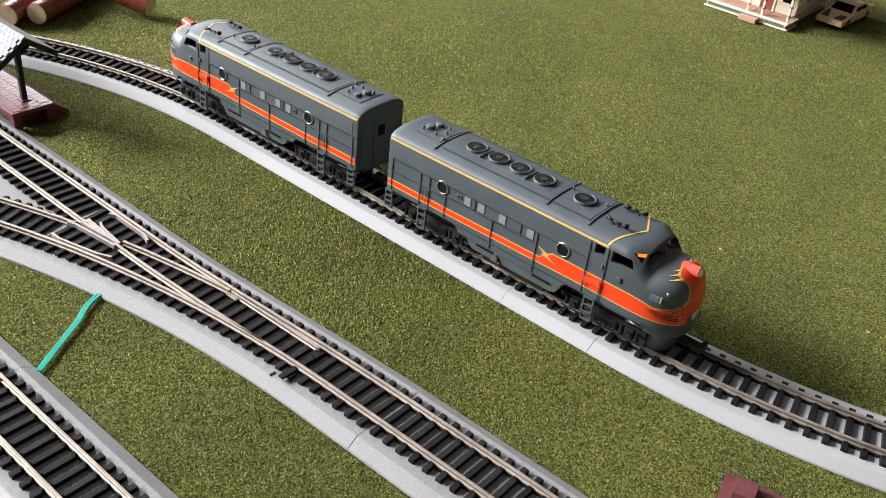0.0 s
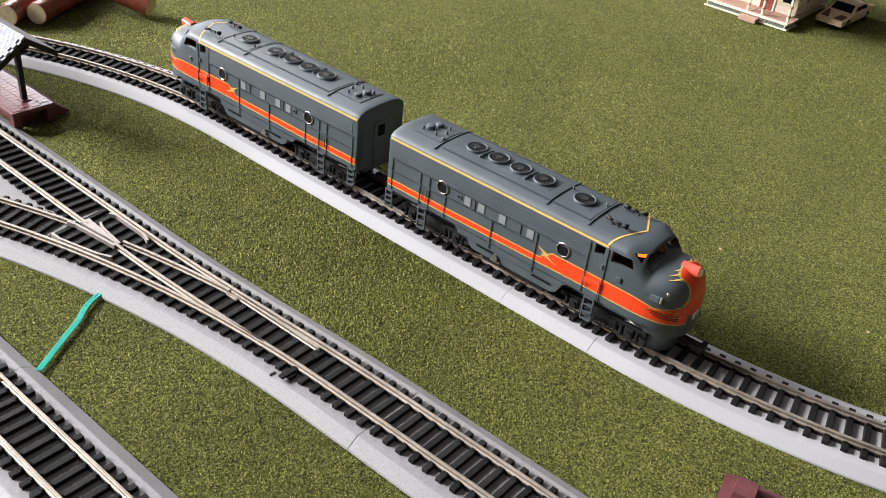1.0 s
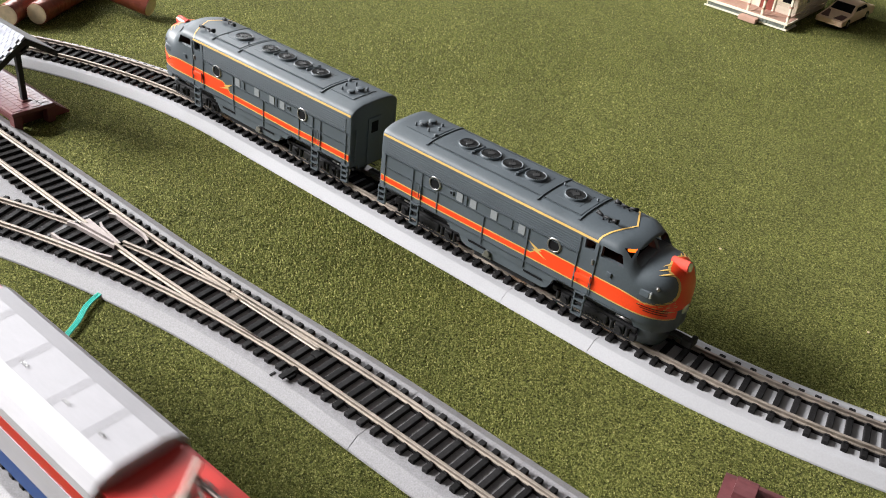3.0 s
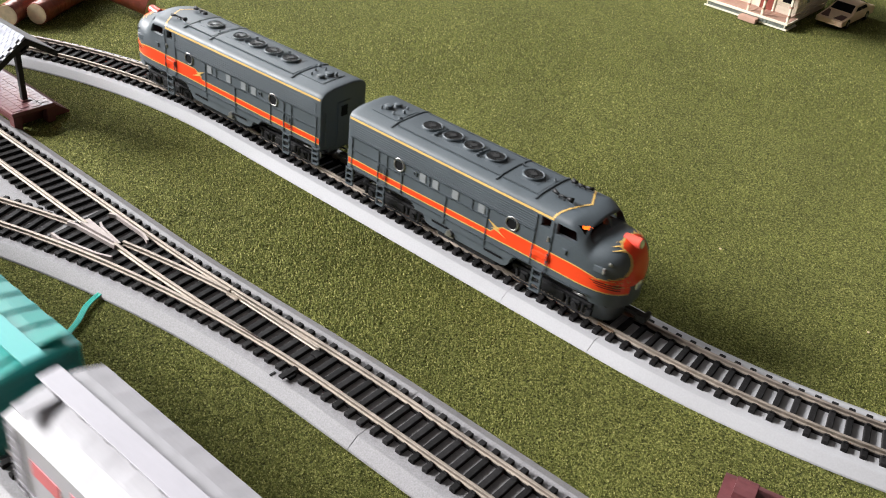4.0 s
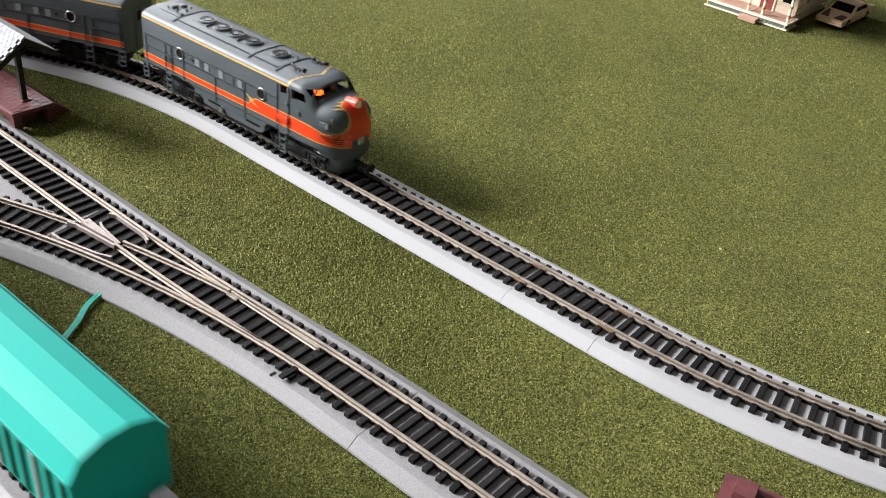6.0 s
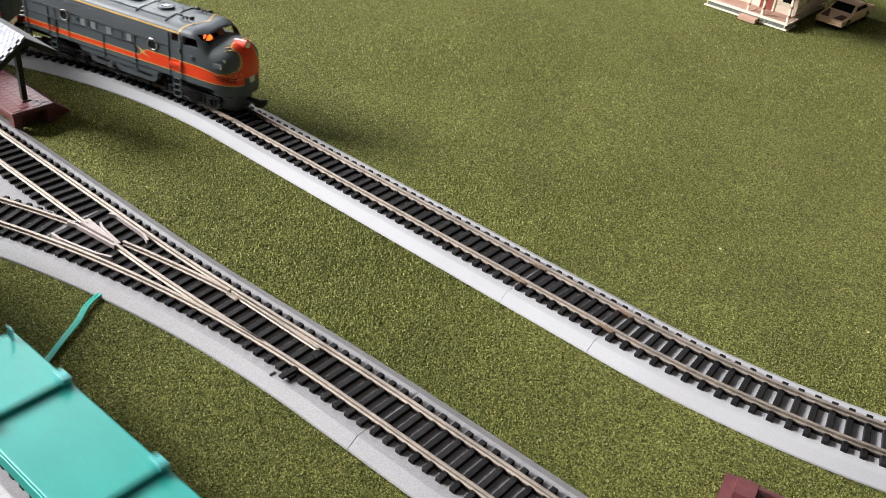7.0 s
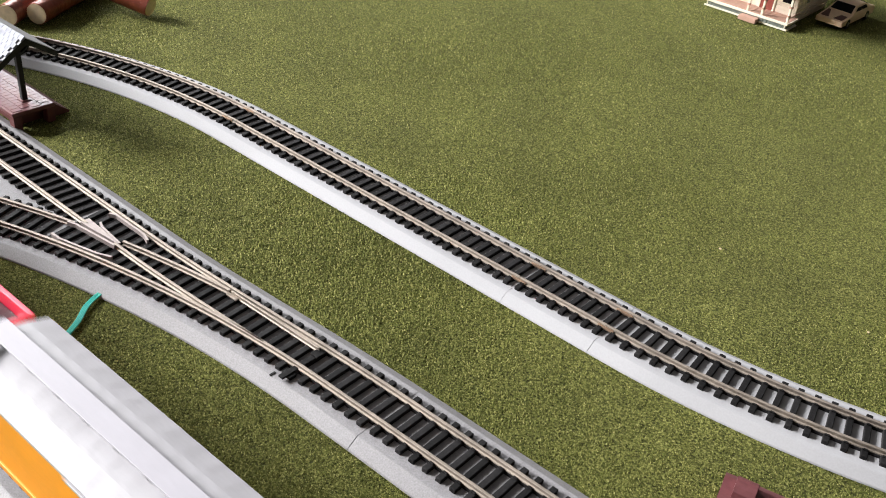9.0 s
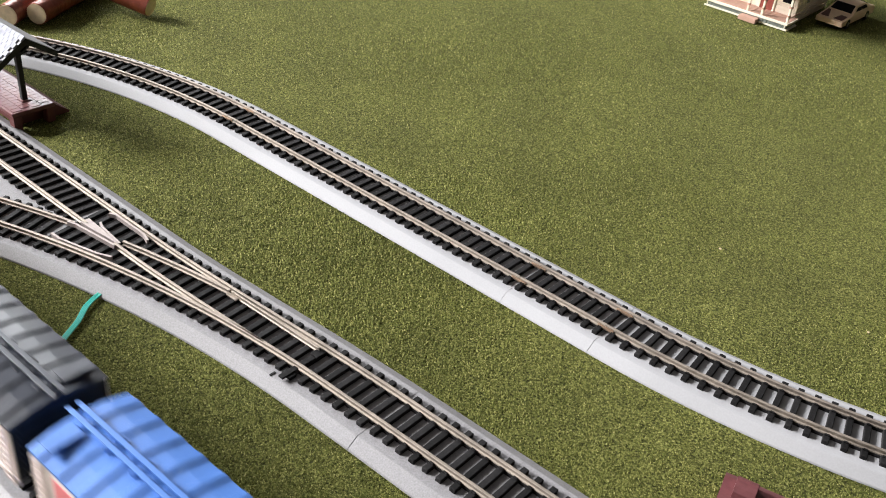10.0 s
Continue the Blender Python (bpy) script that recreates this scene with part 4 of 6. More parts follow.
CRIMSON = mat("crimson_gondola_plastic", (0.66, 0.022, 0.06), 0.35, grain=0.04, scale=800, stain=0.05, stain_scale=50)
CAR_ORANGE = mat("orange_yellow_paint", (0.78, 0.30, 0.02), 0.42, grain=0.05, scale=800, stain=0.06, stain_scale=50)
RUST = mat("brown_red_plastic", (0.25, 0.072, 0.050), 0.55, grain=0.08, scale=700, stain=0.10, stain_scale=50)
SAND = mat("pale_sand_load", (0.54, 0.36, 0.24), 0.8, grain=0.12, scale=500, bump=0.4, stain=0.16, stain_scale=60)
COAL = mat("glossy_black_coal", (0.014, 0.014, 0.020), 0.30, spec=0.75, grain=0.2, scale=500, bump=0.5, stain=0.2, stain_scale=60)
SLATE = mat("dark_slate_paint", (0.013, 0.017, 0.030), 0.36, grain=0.06, scale=800, stain=0.08, stain_scale=50)
BLUE = mat("bright_blue_paint", (0.065, 0.18, 0.52), 0.42, grain=0.05, scale=800, stain=0.06, stain_scale=50)
PINK_WHITE = mat("pinkish_white_paint", (0.70, 0.60, 0.58), 0.5, grain=0.05, scale=700, stain=0.12, stain_scale=60)
ROSE = mat("faded_rose_paint", (0.62, 0.17, 0.19), 0.5, grain=0.06, scale=700, stain=0.12, stain_scale=60)
NAVY = mat("blue_loco_paint", (0.02, 0.06, 0.22), 0.42, grain=0.05, scale=800)
LOCO_RED = mat("bright_red_paint", (0.46, 0.026, 0.020), 0.38, grain=0.04, scale=800, stain=0.05, stain_scale=60)
BROWN_WHEEL = mat("rust_brown_wheel", (0.10, 0.03, 0.02), 0.5, grain=0.1, scale=500)
PANTO = mat("dull_brown_metal", (0.15, 0.115, 0.105), 0.5, metal=0.6, grain=0.15, scale=500, stain=0.2, stain_scale=120)
SHOE = mat("pale_contact_strip", (0.52, 0.42, 0.37), 0.5, metal=0.2, grain=0.1, scale=500, stain=0.12, stain_scale=90)
CW = 0.018


def freight_bogie(parent, x0):
    t = part("bogie", box(bmesh.new(), x0 - 0.0035, x0 + 0.0035, -0.0115, 0.0115, 0.0120, 0.0150, 0.0008), BLACK, parent, "black two-axle freight bogie")
    r = 0.0050
    for dx in (-0.0100, 0.0100):
        for y in (-G, G):
            wheel(t, x0 + dx, y, r, ZR + r)
        part("axle", rod(bmesh.new(), (x0 + dx, -0.011, ZR + r), (x0 + dx, 0.011, ZR + r), 0.0010), STEEL, t)
    for s in (-1, 1):
        bm = prism([(x0 - 0.0135, 0.0118), (x0 - 0.0130, 0.0150), (x0 - 0.0060, 0.0163), (x0 + 0.0060, 0.0163), (x0 + 0.0130, 0.0150), (x0 + 0.0135, 0.0118), (x0 + 0.0050, 0.0098), (x0 - 0.0050, 0.0098)], "y", s * 0.0125 - 0.0009, s * 0.0125 + 0.0009)
        part("side_frame", bm, BLACK, t)
        bm = bmesh.new()
        for k in (-0.0022, 0.0, 0.0022):
            rod(bm, (x0 + k, s * 0.0136, 0.0108), (x0 + k, s * 0.0136, 0.0150), 0.0009, 8)
        part("spring", bm, BLACK, t)


def underframe(e, l, z=0.0180):
    part("underframe", box(bmesh.new(), -l / 2 + 0.002, l / 2 - 0.002, -0.0105, 0.0105, z - 0.0030, z, 0.0006), BLACK, e)
    freight_bogie(e, -l / 2 + 0.0235)
    freight_bogie(e, l / 2 - 0.0235)
    coupler(e, l / 2 - 0.0035, 1, 0.0158)
    coupler(e, -l / 2 + 0.0035, -1, 0.0158)


def car(name, label, category="freight car"):
    return tagged(empty(name), label, category, "cars of the freight train")


def gable_roof(l, w, z0, z1, eave=0.0012):
    """A shallow roof with thickness and a turned-down eave."""
    sec = [(-w, z0 - eave), (-w, z0), (-w * 0.55, z0 + (z1 - z0) * 0.62), (0, z1), (w * 0.55, z0 + (z1 - z0) * 0.62), (w, z0), (w, z0 - eave)]
    return prism(sec, "x", -l / 2, l / 2)


def roof_height(y, w, z0, z1):
    k = abs(y) / w
    return z1 + (z0 + (z1 - z0) * 0.62 - z1) * k / 0.55 if k < 0.55 else z0 + (z1 - z0) * 0.62 * (1 - (k - 0.55) / 0.45)


def roof_ribs(e, l, w, z0, z1, n, width, height, material):
    for i in range(n):
        x = -l / 2 + l * (i + 0.5) / n
        for s in (-1, 1):
            ys = [s * w * k / 6 for k in range(7)]
            bm = bmesh.new()
            rows = [[bm.verts.new((x + a, y, roof_height(y, w, z0, z1) + b)) for a, b in ((-width, -0.0002), (-width * 0.5, height), (width * 0.5, height), (width, -0.0002))] for y in ys]
            for r0, r1 in zip(rows, rows[1:]):
                for k in range(3):
                    bm.faces.new((r0[k], r0[k + 1], r1[k + 1], r1[k]))
            bmesh.ops.recalc_face_normals(bm, faces=bm.faces)
            if sum(f.normal.z for f in bm.faces) < 0:
                bmesh.ops.reverse_faces(bm, faces=bm.faces)
            part("roof_rib", bm, material, e)


def end_ribs(e, x, s, w, z0, z1, n, material):
    for i in range(n):
        z = z0 + (z1 - z0) * (i + 0.7) / (n + 0.4)
        bm = rod(bmesh.new(), (x + s * 0.0001, -w * 0.86, z), (x + s * 0.0001, w * 0.86, z), 0.0009, 8)
        part("end_rib", bm, material, e)


def brake_wheel(e, x, y, z, s, material):
    bm = bmesh.new()
    n = 20
    for i in range(n):
        a0, a1 = i / n * math.tau, (i + 1) / n * math.tau
        rod(bm, (x, y + 0.0034 * math.cos(a0), z + 0.0034 * math.sin(a0)), (x, y + 0.0034 * math.cos(a1), z + 0.0034 * math.sin(a1)), 0.0004, 6)
    for i in range(5):
        a = i / 5 * math.tau
        rod(bm, (x, y, z), (x, y + 0.0034 * math.cos(a), z + 0.0034 * math.sin(a)), 0.0003, 6)
    rod(bm, (x - s * 0.003, y, z), (x + s * 0.0005, y, z), 0.0009, 8)
    part("brake_wheel", bm, material, e, "round hand-brake wheel")


def lettering(e, l, z0, z1, material, blocks, seed):
    """Worn lettering and emblems that cannot be read: plain raised bars on both flanks."""
    rnd = random.Random(seed)
    for s in (-1, 1):
        for i in range(blocks):
            x = -l * 0.44 + l * 0.88 * (i + 0.5) / blocks
            w, h = l * 0.30 / blocks, (z1 - z0) * rnd.uniform(0.25, 0.55)
            z = z0 + (z1 - z0) * rnd.uniform(0.25, 0.40)
            part("lettering_bar", box(bmesh.new(), x - w, x + w, s * CW - 0.0003, s * CW + 0.0003, z, z + h, 0.0001), material, e)


def boxcar(label, l, z_eave, z_top, side, roof, rib, ends, walkway=None, ribs=12, rib_h=0.0007, rib_w=0.0022, marks=None, side_posts=0, wheel_mat=None, twin=False, rung=True):
    e = car("boxcar", label)
    b = part("body", box(bmesh.new(), -l / 2, l / 2, -CW, CW, 0.0185, z_eave, 0.0004), side, e)
    part("roof", gable_roof(l + 0.0010, CW + 0.0006, z_eave, z_top), roof, e)
    roof_ribs(e, l, CW + 0.0006, z_eave, z_top, ribs, rib_w, rib_h, rib)
    for s in (-1, 1):
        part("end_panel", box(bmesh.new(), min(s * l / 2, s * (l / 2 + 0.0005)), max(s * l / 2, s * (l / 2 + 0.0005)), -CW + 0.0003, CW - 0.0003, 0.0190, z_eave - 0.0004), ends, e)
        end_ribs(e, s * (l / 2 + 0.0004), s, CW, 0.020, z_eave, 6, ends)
        part("sliding_door", box(bmesh.new(), -0.0130, 0.0130, s * CW - 0.0006, s * CW + 0.0006, 0.0200, z_eave - 0.0015, 0.0003), side, e)
        part("door_rail", box(bmesh.new(), -0.0130, 0.0400, s * CW - 0.0012, s * CW + 0.0012, z_eave - 0.0022, z_eave - 0.0010, 0.0002), roof, e)
        for i in range(side_posts):
            x = -l / 2 + l * (i + 0.5) / side_posts
            part("side_post", box(bmesh.new(), x - 0.0010, x + 0.0010, s * CW - 0.0008, s * CW + 0.0008, 0.0190, z_eave - 0.0010, 0.0003), side, e)
        part("side_sill", box(bmesh.new(), -l / 2, l / 2, s * CW - 0.0007, s * CW + 0.0007, 0.0165, 0.0190, 0.0003), side, e)
        if rung:
            for q in (-1, 1):
                x = q * (l / 2 - 0.004)
                bm = bmesh.new()
                for dx in (-0.0022, 0.0022):
                    box(bm, x + dx - 0.0003, x + dx + 0.0003, s * (CW + 0.0011) - 0.0003, s * (CW + 0.0011) + 0.0003, 0.0160, z_eave - 0.001)
                for k in range(8):
                    z = 0.0175 + (z_eave - 0.0200) * k / 7
                    box(bm, x - 0.0022, x + 0.0022, s * (CW + 0.0011) - 0.0003, s * (CW + 0.0011) + 0.0003, z, z + 0.0006)
                part("ladder", bm, side, e)
    if marks:
        lettering(e, l, 0.022, z_eave, marks, 5, int(l * 10000))
    if walkway:
        ys = ((-0.0030, -0.0012), (0.0008, 0.0026)) if twin else ((-0.0042, 0.0042),)
        for y0, y1 in ys:
            part("running_board", box(bmesh.new(), -l / 2 - 0.003, l / 2 + 0.003, y0, y1, z_top + 0.0009, z_top + 0.0017, 0.0002), walkway, e, "roof running board")
        for i in range(10):
            x = -l / 2 + l * (i + 0.5) / 10
            part("board_saddle", box(bmesh.new(), x - 0.0008, x + 0.0008, -0.0040, 0.0040, z_top - 0.0006, z_top + 0.0009), roof, e)
        for s in (-1, 1):
            part("corner_grating", box(bmesh.new(), s * (l / 2 - 0.0065) - 0.0035, s * (l / 2 - 0.0065) + 0.0035, s * 0.0045 if s > 0 else -0.0165, 0.0165 if s > 0 else -0.0045, z_top + 0.0002, z_top + 0.0010, 0.0002), roof, e, "corner roof grating")
    if wheel_mat:
        brake_wheel(e, l / 2 + 0.0035, 0.006, z_eave - 0.006, 1, wheel_mat)
    underframe(e, l)
    return e


def open_shell(l, z0, z1, material, e, wall=0.0011, taper=0.0, name="body"):
    """An open-topped tub with wall thickness and a floor."""
    bm = bmesh.new()
    box(bm, -l / 2, l / 2, -CW, -CW + wall, z0, z1, 0.0003)
    box(bm, -l / 2, l / 2, CW - wall, CW, z0, z1, 0.0003)
    box(bm, -l / 2, -l / 2 + wall, -CW + wall, CW - wall, z0, z1, 0.0002)
    box(bm, l / 2 - wall, l / 2, -CW + wall, CW - wall, z0, z1, 0.0002)
    box(bm, -l / 2 + wall, l / 2 - wall, -CW + wall, CW - wall, z0, z0 + 0.001)
    return part(name, bm, material, e)


def heap(l, w, z, h, material, e, label, seed, n=(60, 20), flat=False):
    """A loose load with an uneven, mounded top."""
    bm = bmesh.new()
    nx, ny = n
    g = []
    for i in range(nx + 1):
        row = []
        for j in range(ny + 1):
            u, v = i / nx * 2 - 1, j / ny * 2 - 1
            edge = (1 - abs(u) ** 6) * (1 - abs(v) ** 3)
            q = Vector((u * l * 90, v * w * 90, seed))
            bumps = 0.0 if flat else 0.35 * noise.noise(q * 0.35) + 0.18 * noise.noise(q * 1.1)
            row.append(bm.verts.new((u * l / 2, v * w / 2, z + h * edge * (0.75 + bumps))))
        g.append(row)
    for i in range(nx):
        for j in range(ny):
            bm.faces.new((g[i][j], g[i + 1][j], g[i + 1][j + 1], g[i][j + 1]))
    low = [bm.verts.new((v.co.x, v.co.y, z - 0.003)) for v in (g[0][0], g[-1][0], g[-1][-1], g[0][-1])]
    bm.faces.new(low[::-1])
    bmesh.ops.recalc_face_normals(bm, faces=bm.faces)
    return part("load", bm, material, e, label, True)


def rim(e, l, z, r, material, name="top_rim", extra=0.0004):
    bm = bmesh.new()
    w = CW + extra
    box(bm, -l / 2 - extra, l / 2 + extra, -w, -w + r, z, z + r, 0.0004)
    box(bm, -l / 2 - extra, l / 2 + extra, w - r, w, z, z + r, 0.0004)
    box(bm, -l / 2 - extra, -l / 2 - extra + r, -w + r, w - r, z, z + r, 0.0004)
    box(bm, l / 2 + extra - r, l / 2 + extra, -w + r, w - r, z, z + r, 0.0004)
    return part(name, bm, material, e)


def electric_loco(l):
    e = tagged(empty("electric_locomotive"), "red, white and blue electric locomotive with pantographs", "locomotive", "cars of the freight train")
    # red ends lower than the silver hood; nose rounded in plan
    outline = []
    h = l / 2
    for s in (-1, 1):
        for i in range(9):
            a = (i / 8 - 0.5) * math.pi if s > 0 else math.pi + (i / 8 - 0.5) * math.pi
            outline.append((s * (h - 0.026) + 0.026 * math.copysign(abs(math.cos(a)) ** 0.8, math.cos(a)), CW * math.copysign(abs(math.sin(a)) ** 0.85, math.sin(a))))
    def slab(name, z0, z1, k, material, label=""):
        bm = prism([(x * (1 if k == 1 else (abs(x) - (1 - k) * CW) / abs(x)), y * k) for x, y in outline], "z", z0, z1)
        return part(name, bm, material, e, label)
    slab("lower_body", 0.0170, 0.0260, 1, NAVY, "blue lower body band")
    slab("white_band", 0.0260, 0.0395, 1.0, WHITE, "white body band")
    slab("upper_body", 0.0395, 0.0455, 0.985, LOCO_RED, "red upper body")
    slab("roof", 0.0455, 0.0480, 0.92, LOCO_RED, "red roof edge")
    slab("roof_deck", 0.0480, 0.0500, 0.80, LOCO_RED)
    for s in (-1, 1):
        part("windscreen", box(bmesh.new(), s * (h - 0.0012) - 0.0008, s * (h - 0.0012) + 0.0008, -0.0090, 0.0090, 0.0335, 0.0392, 0.0004), DARK, e, "dark cab windscreen")
    # silver hood along the middle
    sec = [(-CW * 0.98, 0.0440), (-CW * 0.97, 0.0500), (-CW * 0.80, 0.0535), (-CW * 0.45, 0.0555), (CW * 0.45, 0.0555), (CW * 0.80, 0.0535), (CW * 0.97, 0.0500), (CW * 0.98, 0.0440)]
    bm = prism(sec, "x", -h + 0.072, h - 0.072)
    hood = part("hood", bm, GREY_WHITE, e, "pale silver-grey roof hood")
    for x in (-0.035, -0.01, 0.015, 0.035):
        part("hood_seam", box(bmesh.new(), x - 0.0003, x + 0.0003, -0.0080, 0.0080, 0.0554, 0.0558), GREY_WHITE, hood)
        part("lift_ring", rod(bmesh.new(), (x + 0.004, -0.004, 0.0550), (x + 0.004, -0.004, 0.0562), 0.0007, 8), STEEL, hood)
    for s in (-1, 1):
        x0 = s * (h - 0.040)
        p = part("pantograph", box(box(bmesh.new(), x0 - 0.0130, x0 + 0.0130, -0.0085, -0.0070, 0.0512, 0.0522, 0.0003), x0 - 0.0130, x0 + 0.0130, 0.0070, 0.0085, 0.0512, 0.0522, 0.0003), PANTO, e, "folded metal pantograph")
        for q in (-1, 1):
            for dx in (-0.011, 0.011):
                part("insulator", rod(bmesh.new(), (x0 + dx, q * 0.0075, 0.0498), (x0 + dx, q * 0.0075, 0.0514), 0.0014, 10), BROWN_WHEEL, p)
            part("arm", rod(bmesh.new(), (x0 - 0.0150, q * 0.0060, 0.0532), (x0 + 0.0130, q * 0.0070, 0.0545), 0.0006, 8), PANTO, p)
            part("arm", rod(bmesh.new(), (x0 + 0.0150, q * 0.0060, 0.0535), (x0 - 0.0130, -q * 0.0070, 0.0550), 0.0005, 8), PANTO, p)
        for dx in (-0.009, 0.0, 0.009):
            part("frame_bar", box(bmesh.new(), x0 + dx - 0.0016, x0 + dx + 0.0016, -0.0095, 0.0095, 0.0518, 0.0530, 0.0003), PANTO, p)
        for dx in (-0.0165, 0.0075):
            part("contact_shoe", rod(bmesh.new(), (x0 + dx, 0.0105, 0.0560), (x0 + dx + 0.0130, -0.0085, 0.0560), 0.0011, 8), SHOE, p, "pale folded contact bar")
        for dx in (-0.016, 0.015):
            part("cross_bar", rod(bmesh.new(), (x0 + dx * 0.7, -0.0080, 0.0540), (x0 + dx * 0.7, 0.0080, 0.0540), 0.0006, 8), PANTO, p)
        part("roof_box", box(bmesh.new(), x0 + s * 0.019 - 0.0045, x0 + s * 0.019 + 0.0045, -0.0060, 0.0060, 0.0498, 0.0518, 0.0005), BLACK, e)
    underframe(e, l)
    return e


def turquoise_hopper(l):
    e = car("covered_hopper", "long turquoise covered hopper with faceted roof")
    sec = [(-CW, 0.0185), (-CW, 0.0455), (-CW * 0.74, 0.0525), (-CW * 0.25, 0.0558), (CW * 0.25, 0.0558), (CW * 0.74, 0.0525), (CW, 0.0455), (CW, 0.0185)]
    part("body", prism(sec, "x", -l / 2, l / 2), TURQ, e)
    for s in (-1, 1):
        part("top_chord", box(bmesh.new(), -l / 2, l / 2, s * CW - 0.0006, s * CW + 0.0006, 0.0440, 0.0455, 0.0003), TURQ, e)
        for i in range(24):
            x = -l / 2 + l * (i + 0.5) / 24
            part("side_post", box(bmesh.new(), x - 0.0009, x + 0.0009, s * CW - 0.0009, s * CW + 0.0009, 0.0200, 0.0440, 0.0003), TEAL_DARK if i % 3 else WHITE, e)
        part("lettering_bar", box(bmesh.new(), -l * 0.40, -l * 0.22, s * CW - 0.0011, s * CW + 0.0011, 0.0300, 0.0390, 0.0003), WHITE, e)
    underframe(e, l)
    return e


def crane_car(l):
    e = car("work_car", "dark teal work car with black railings and winch", "work car")
    part("deck", box(bmesh.new(), -l / 2, l / 2, -CW, CW, 0.0190, 0.0240, 0.0006), TEAL, e)
    part("cabin", box(bmesh.new(), -l * 0.30, l * 0.12, -0.0150, 0.0150, 0.0240, 0.0480, 0.0010), TEAL, e)
    part("cabin_roof", gable_roof(l * 0.44, 0.0165, 0.0480, 0.0510), TEAL_DARK, e).matrix_basis = pose(-l * 0.09, 0, 0)
    for s in (-1, 1):
        for x in (l * 0.20, l * 0.30, l * 0.40, l * 0.475):
            part("rail_post", rod(bmesh.new(), (x, s * 0.0165, 0.0235), (x, s * 0.0165, 0.0390), 0.0006, 8), BLACK, e)
        part("hand_rail", rod(bmesh.new(), (l * 0.20, s * 0.0165, 0.0390), (l * 0.475, s * 0.0165, 0.0390), 0.0007, 8), BLACK, e)
    part("winch_drum", rod(bmesh.new(), (l * 0.28, -0.0110, 0.0300), (l * 0.28, 0.0110, 0.0300), 0.0052, 18), BLACK, e)
    part("winch_beam", box(bmesh.new(), l * 0.36, l * 0.40, -CW, CW, 0.0240, 0.0268, 0.0006), BLACK, e)
    for y in (-0.011, 0.011):
        brake_wheel(e, l * 0.455, y, 0.0335, 1, BLACK)
    underframe(e, l)
    return e


def flat_car(l):
    e = car("flat_car", "teal flat car with raised cross bolsters", "flat car")
    part("deck", box(bmesh.new(), -l / 2, l / 2, -CW, CW, 0.0195, 0.0245, 0.0006), TEAL, e)
    for s in (-1, 1):
        part("side_sill", box(bmesh.new(), -l * 0.46, l * 0.46, s * CW - 0.0006, s * CW + 0.0006, 0.0175, 0.0235, 0.0004), TEAL, e)
    for x in (-0.0320, 0.0280):
        b = part("bolster", box(bmesh.new(), x - 0.0020, x + 0.0020, -0.0165, 0.0165, 0.0245, 0.0268, 0.0005), TEAL, e)
        for s in (-1, 1):
            part("stake_block", box(bmesh.new(), x - 0.0030, x + 0.0030, s * 0.0160 - 0.0020, s * 0.0160 + 0.0020, 0.0245, 0.0285, 0.0005), TEAL_LIGHT, b)
    for s in (-1, 1):
        part("brake_stand", rod(bmesh.new(), (s * (l / 2 - 0.003), 0.0150, 0.0245), (s * (l / 2 - 0.003), 0.0150, 0.0300), 0.0008, 8), TEAL_LIGHT, e)
        part("end_sill", box(bmesh.new(), s * (l / 2 + 0.0004) - 0.0008, s * (l / 2 + 0.0004) + 0.0008, -0.0165, 0.0165, 0.0185, 0.0240, 0.0004), TEAL, e)
    underframe(e, l)
    return e


def black_gondola(l):
    e = car("gondola_car", "open black gondola with ribbed inner walls", "gondola")
    open_shell(l, 0.0185, 0.0415, BLACK, e, 0.0012)
    rim(e, l, 0.0412, 0.0018, GONDOLA_EDGE)
    for i in range(8):
        x = -l / 2 + l * (i + 0.5) / 8
        for s in (-1, 1):
            part("side_rib", box(bmesh.new(), x - 0.0014, x + 0.0014, s * (CW - 0.0018) - 0.0010, s * (CW - 0.0018) + 0.0010, 0.0195, 0.0410, 0.0004), GONDOLA_EDGE, e)
            part("side_post", box(bmesh.new(), x - 0.0011, x + 0.0011, s * CW - 0.0009, s * CW + 0.0009, 0.0185, 0.0412, 0.0003), BLACK, e)
        # slopes blacker than the tub: the shade inside is put into their colour
        part("hopper_slope", prism([(x - 0.004, 0.0195), (x + 0.004, 0.0195), (x, 0.0225)], "y", -0.0150, 0.0150), DARK, e)
    for s in (-1, 1):
        part("lettering_bar", box(bmesh.new(), -0.030, -0.008, s * CW - 0.0011, s * CW + 0.0011, 0.0280, 0.0340), WHITE, e)
        part("bottom_sill", box(bmesh.new(), -l / 2, l / 2, s * CW - 0.0010, s * CW + 0.0010, 0.0175, 0.0192), GONDOLA_EDGE, e)
    underframe(e, l)
    return e


GONDOLA_EDGE = mat("worn_black_plastic", (0.028, 0.028, 0.031), 0.45, grain=0.12, scale=700, stain=0.2, stain_scale=80)


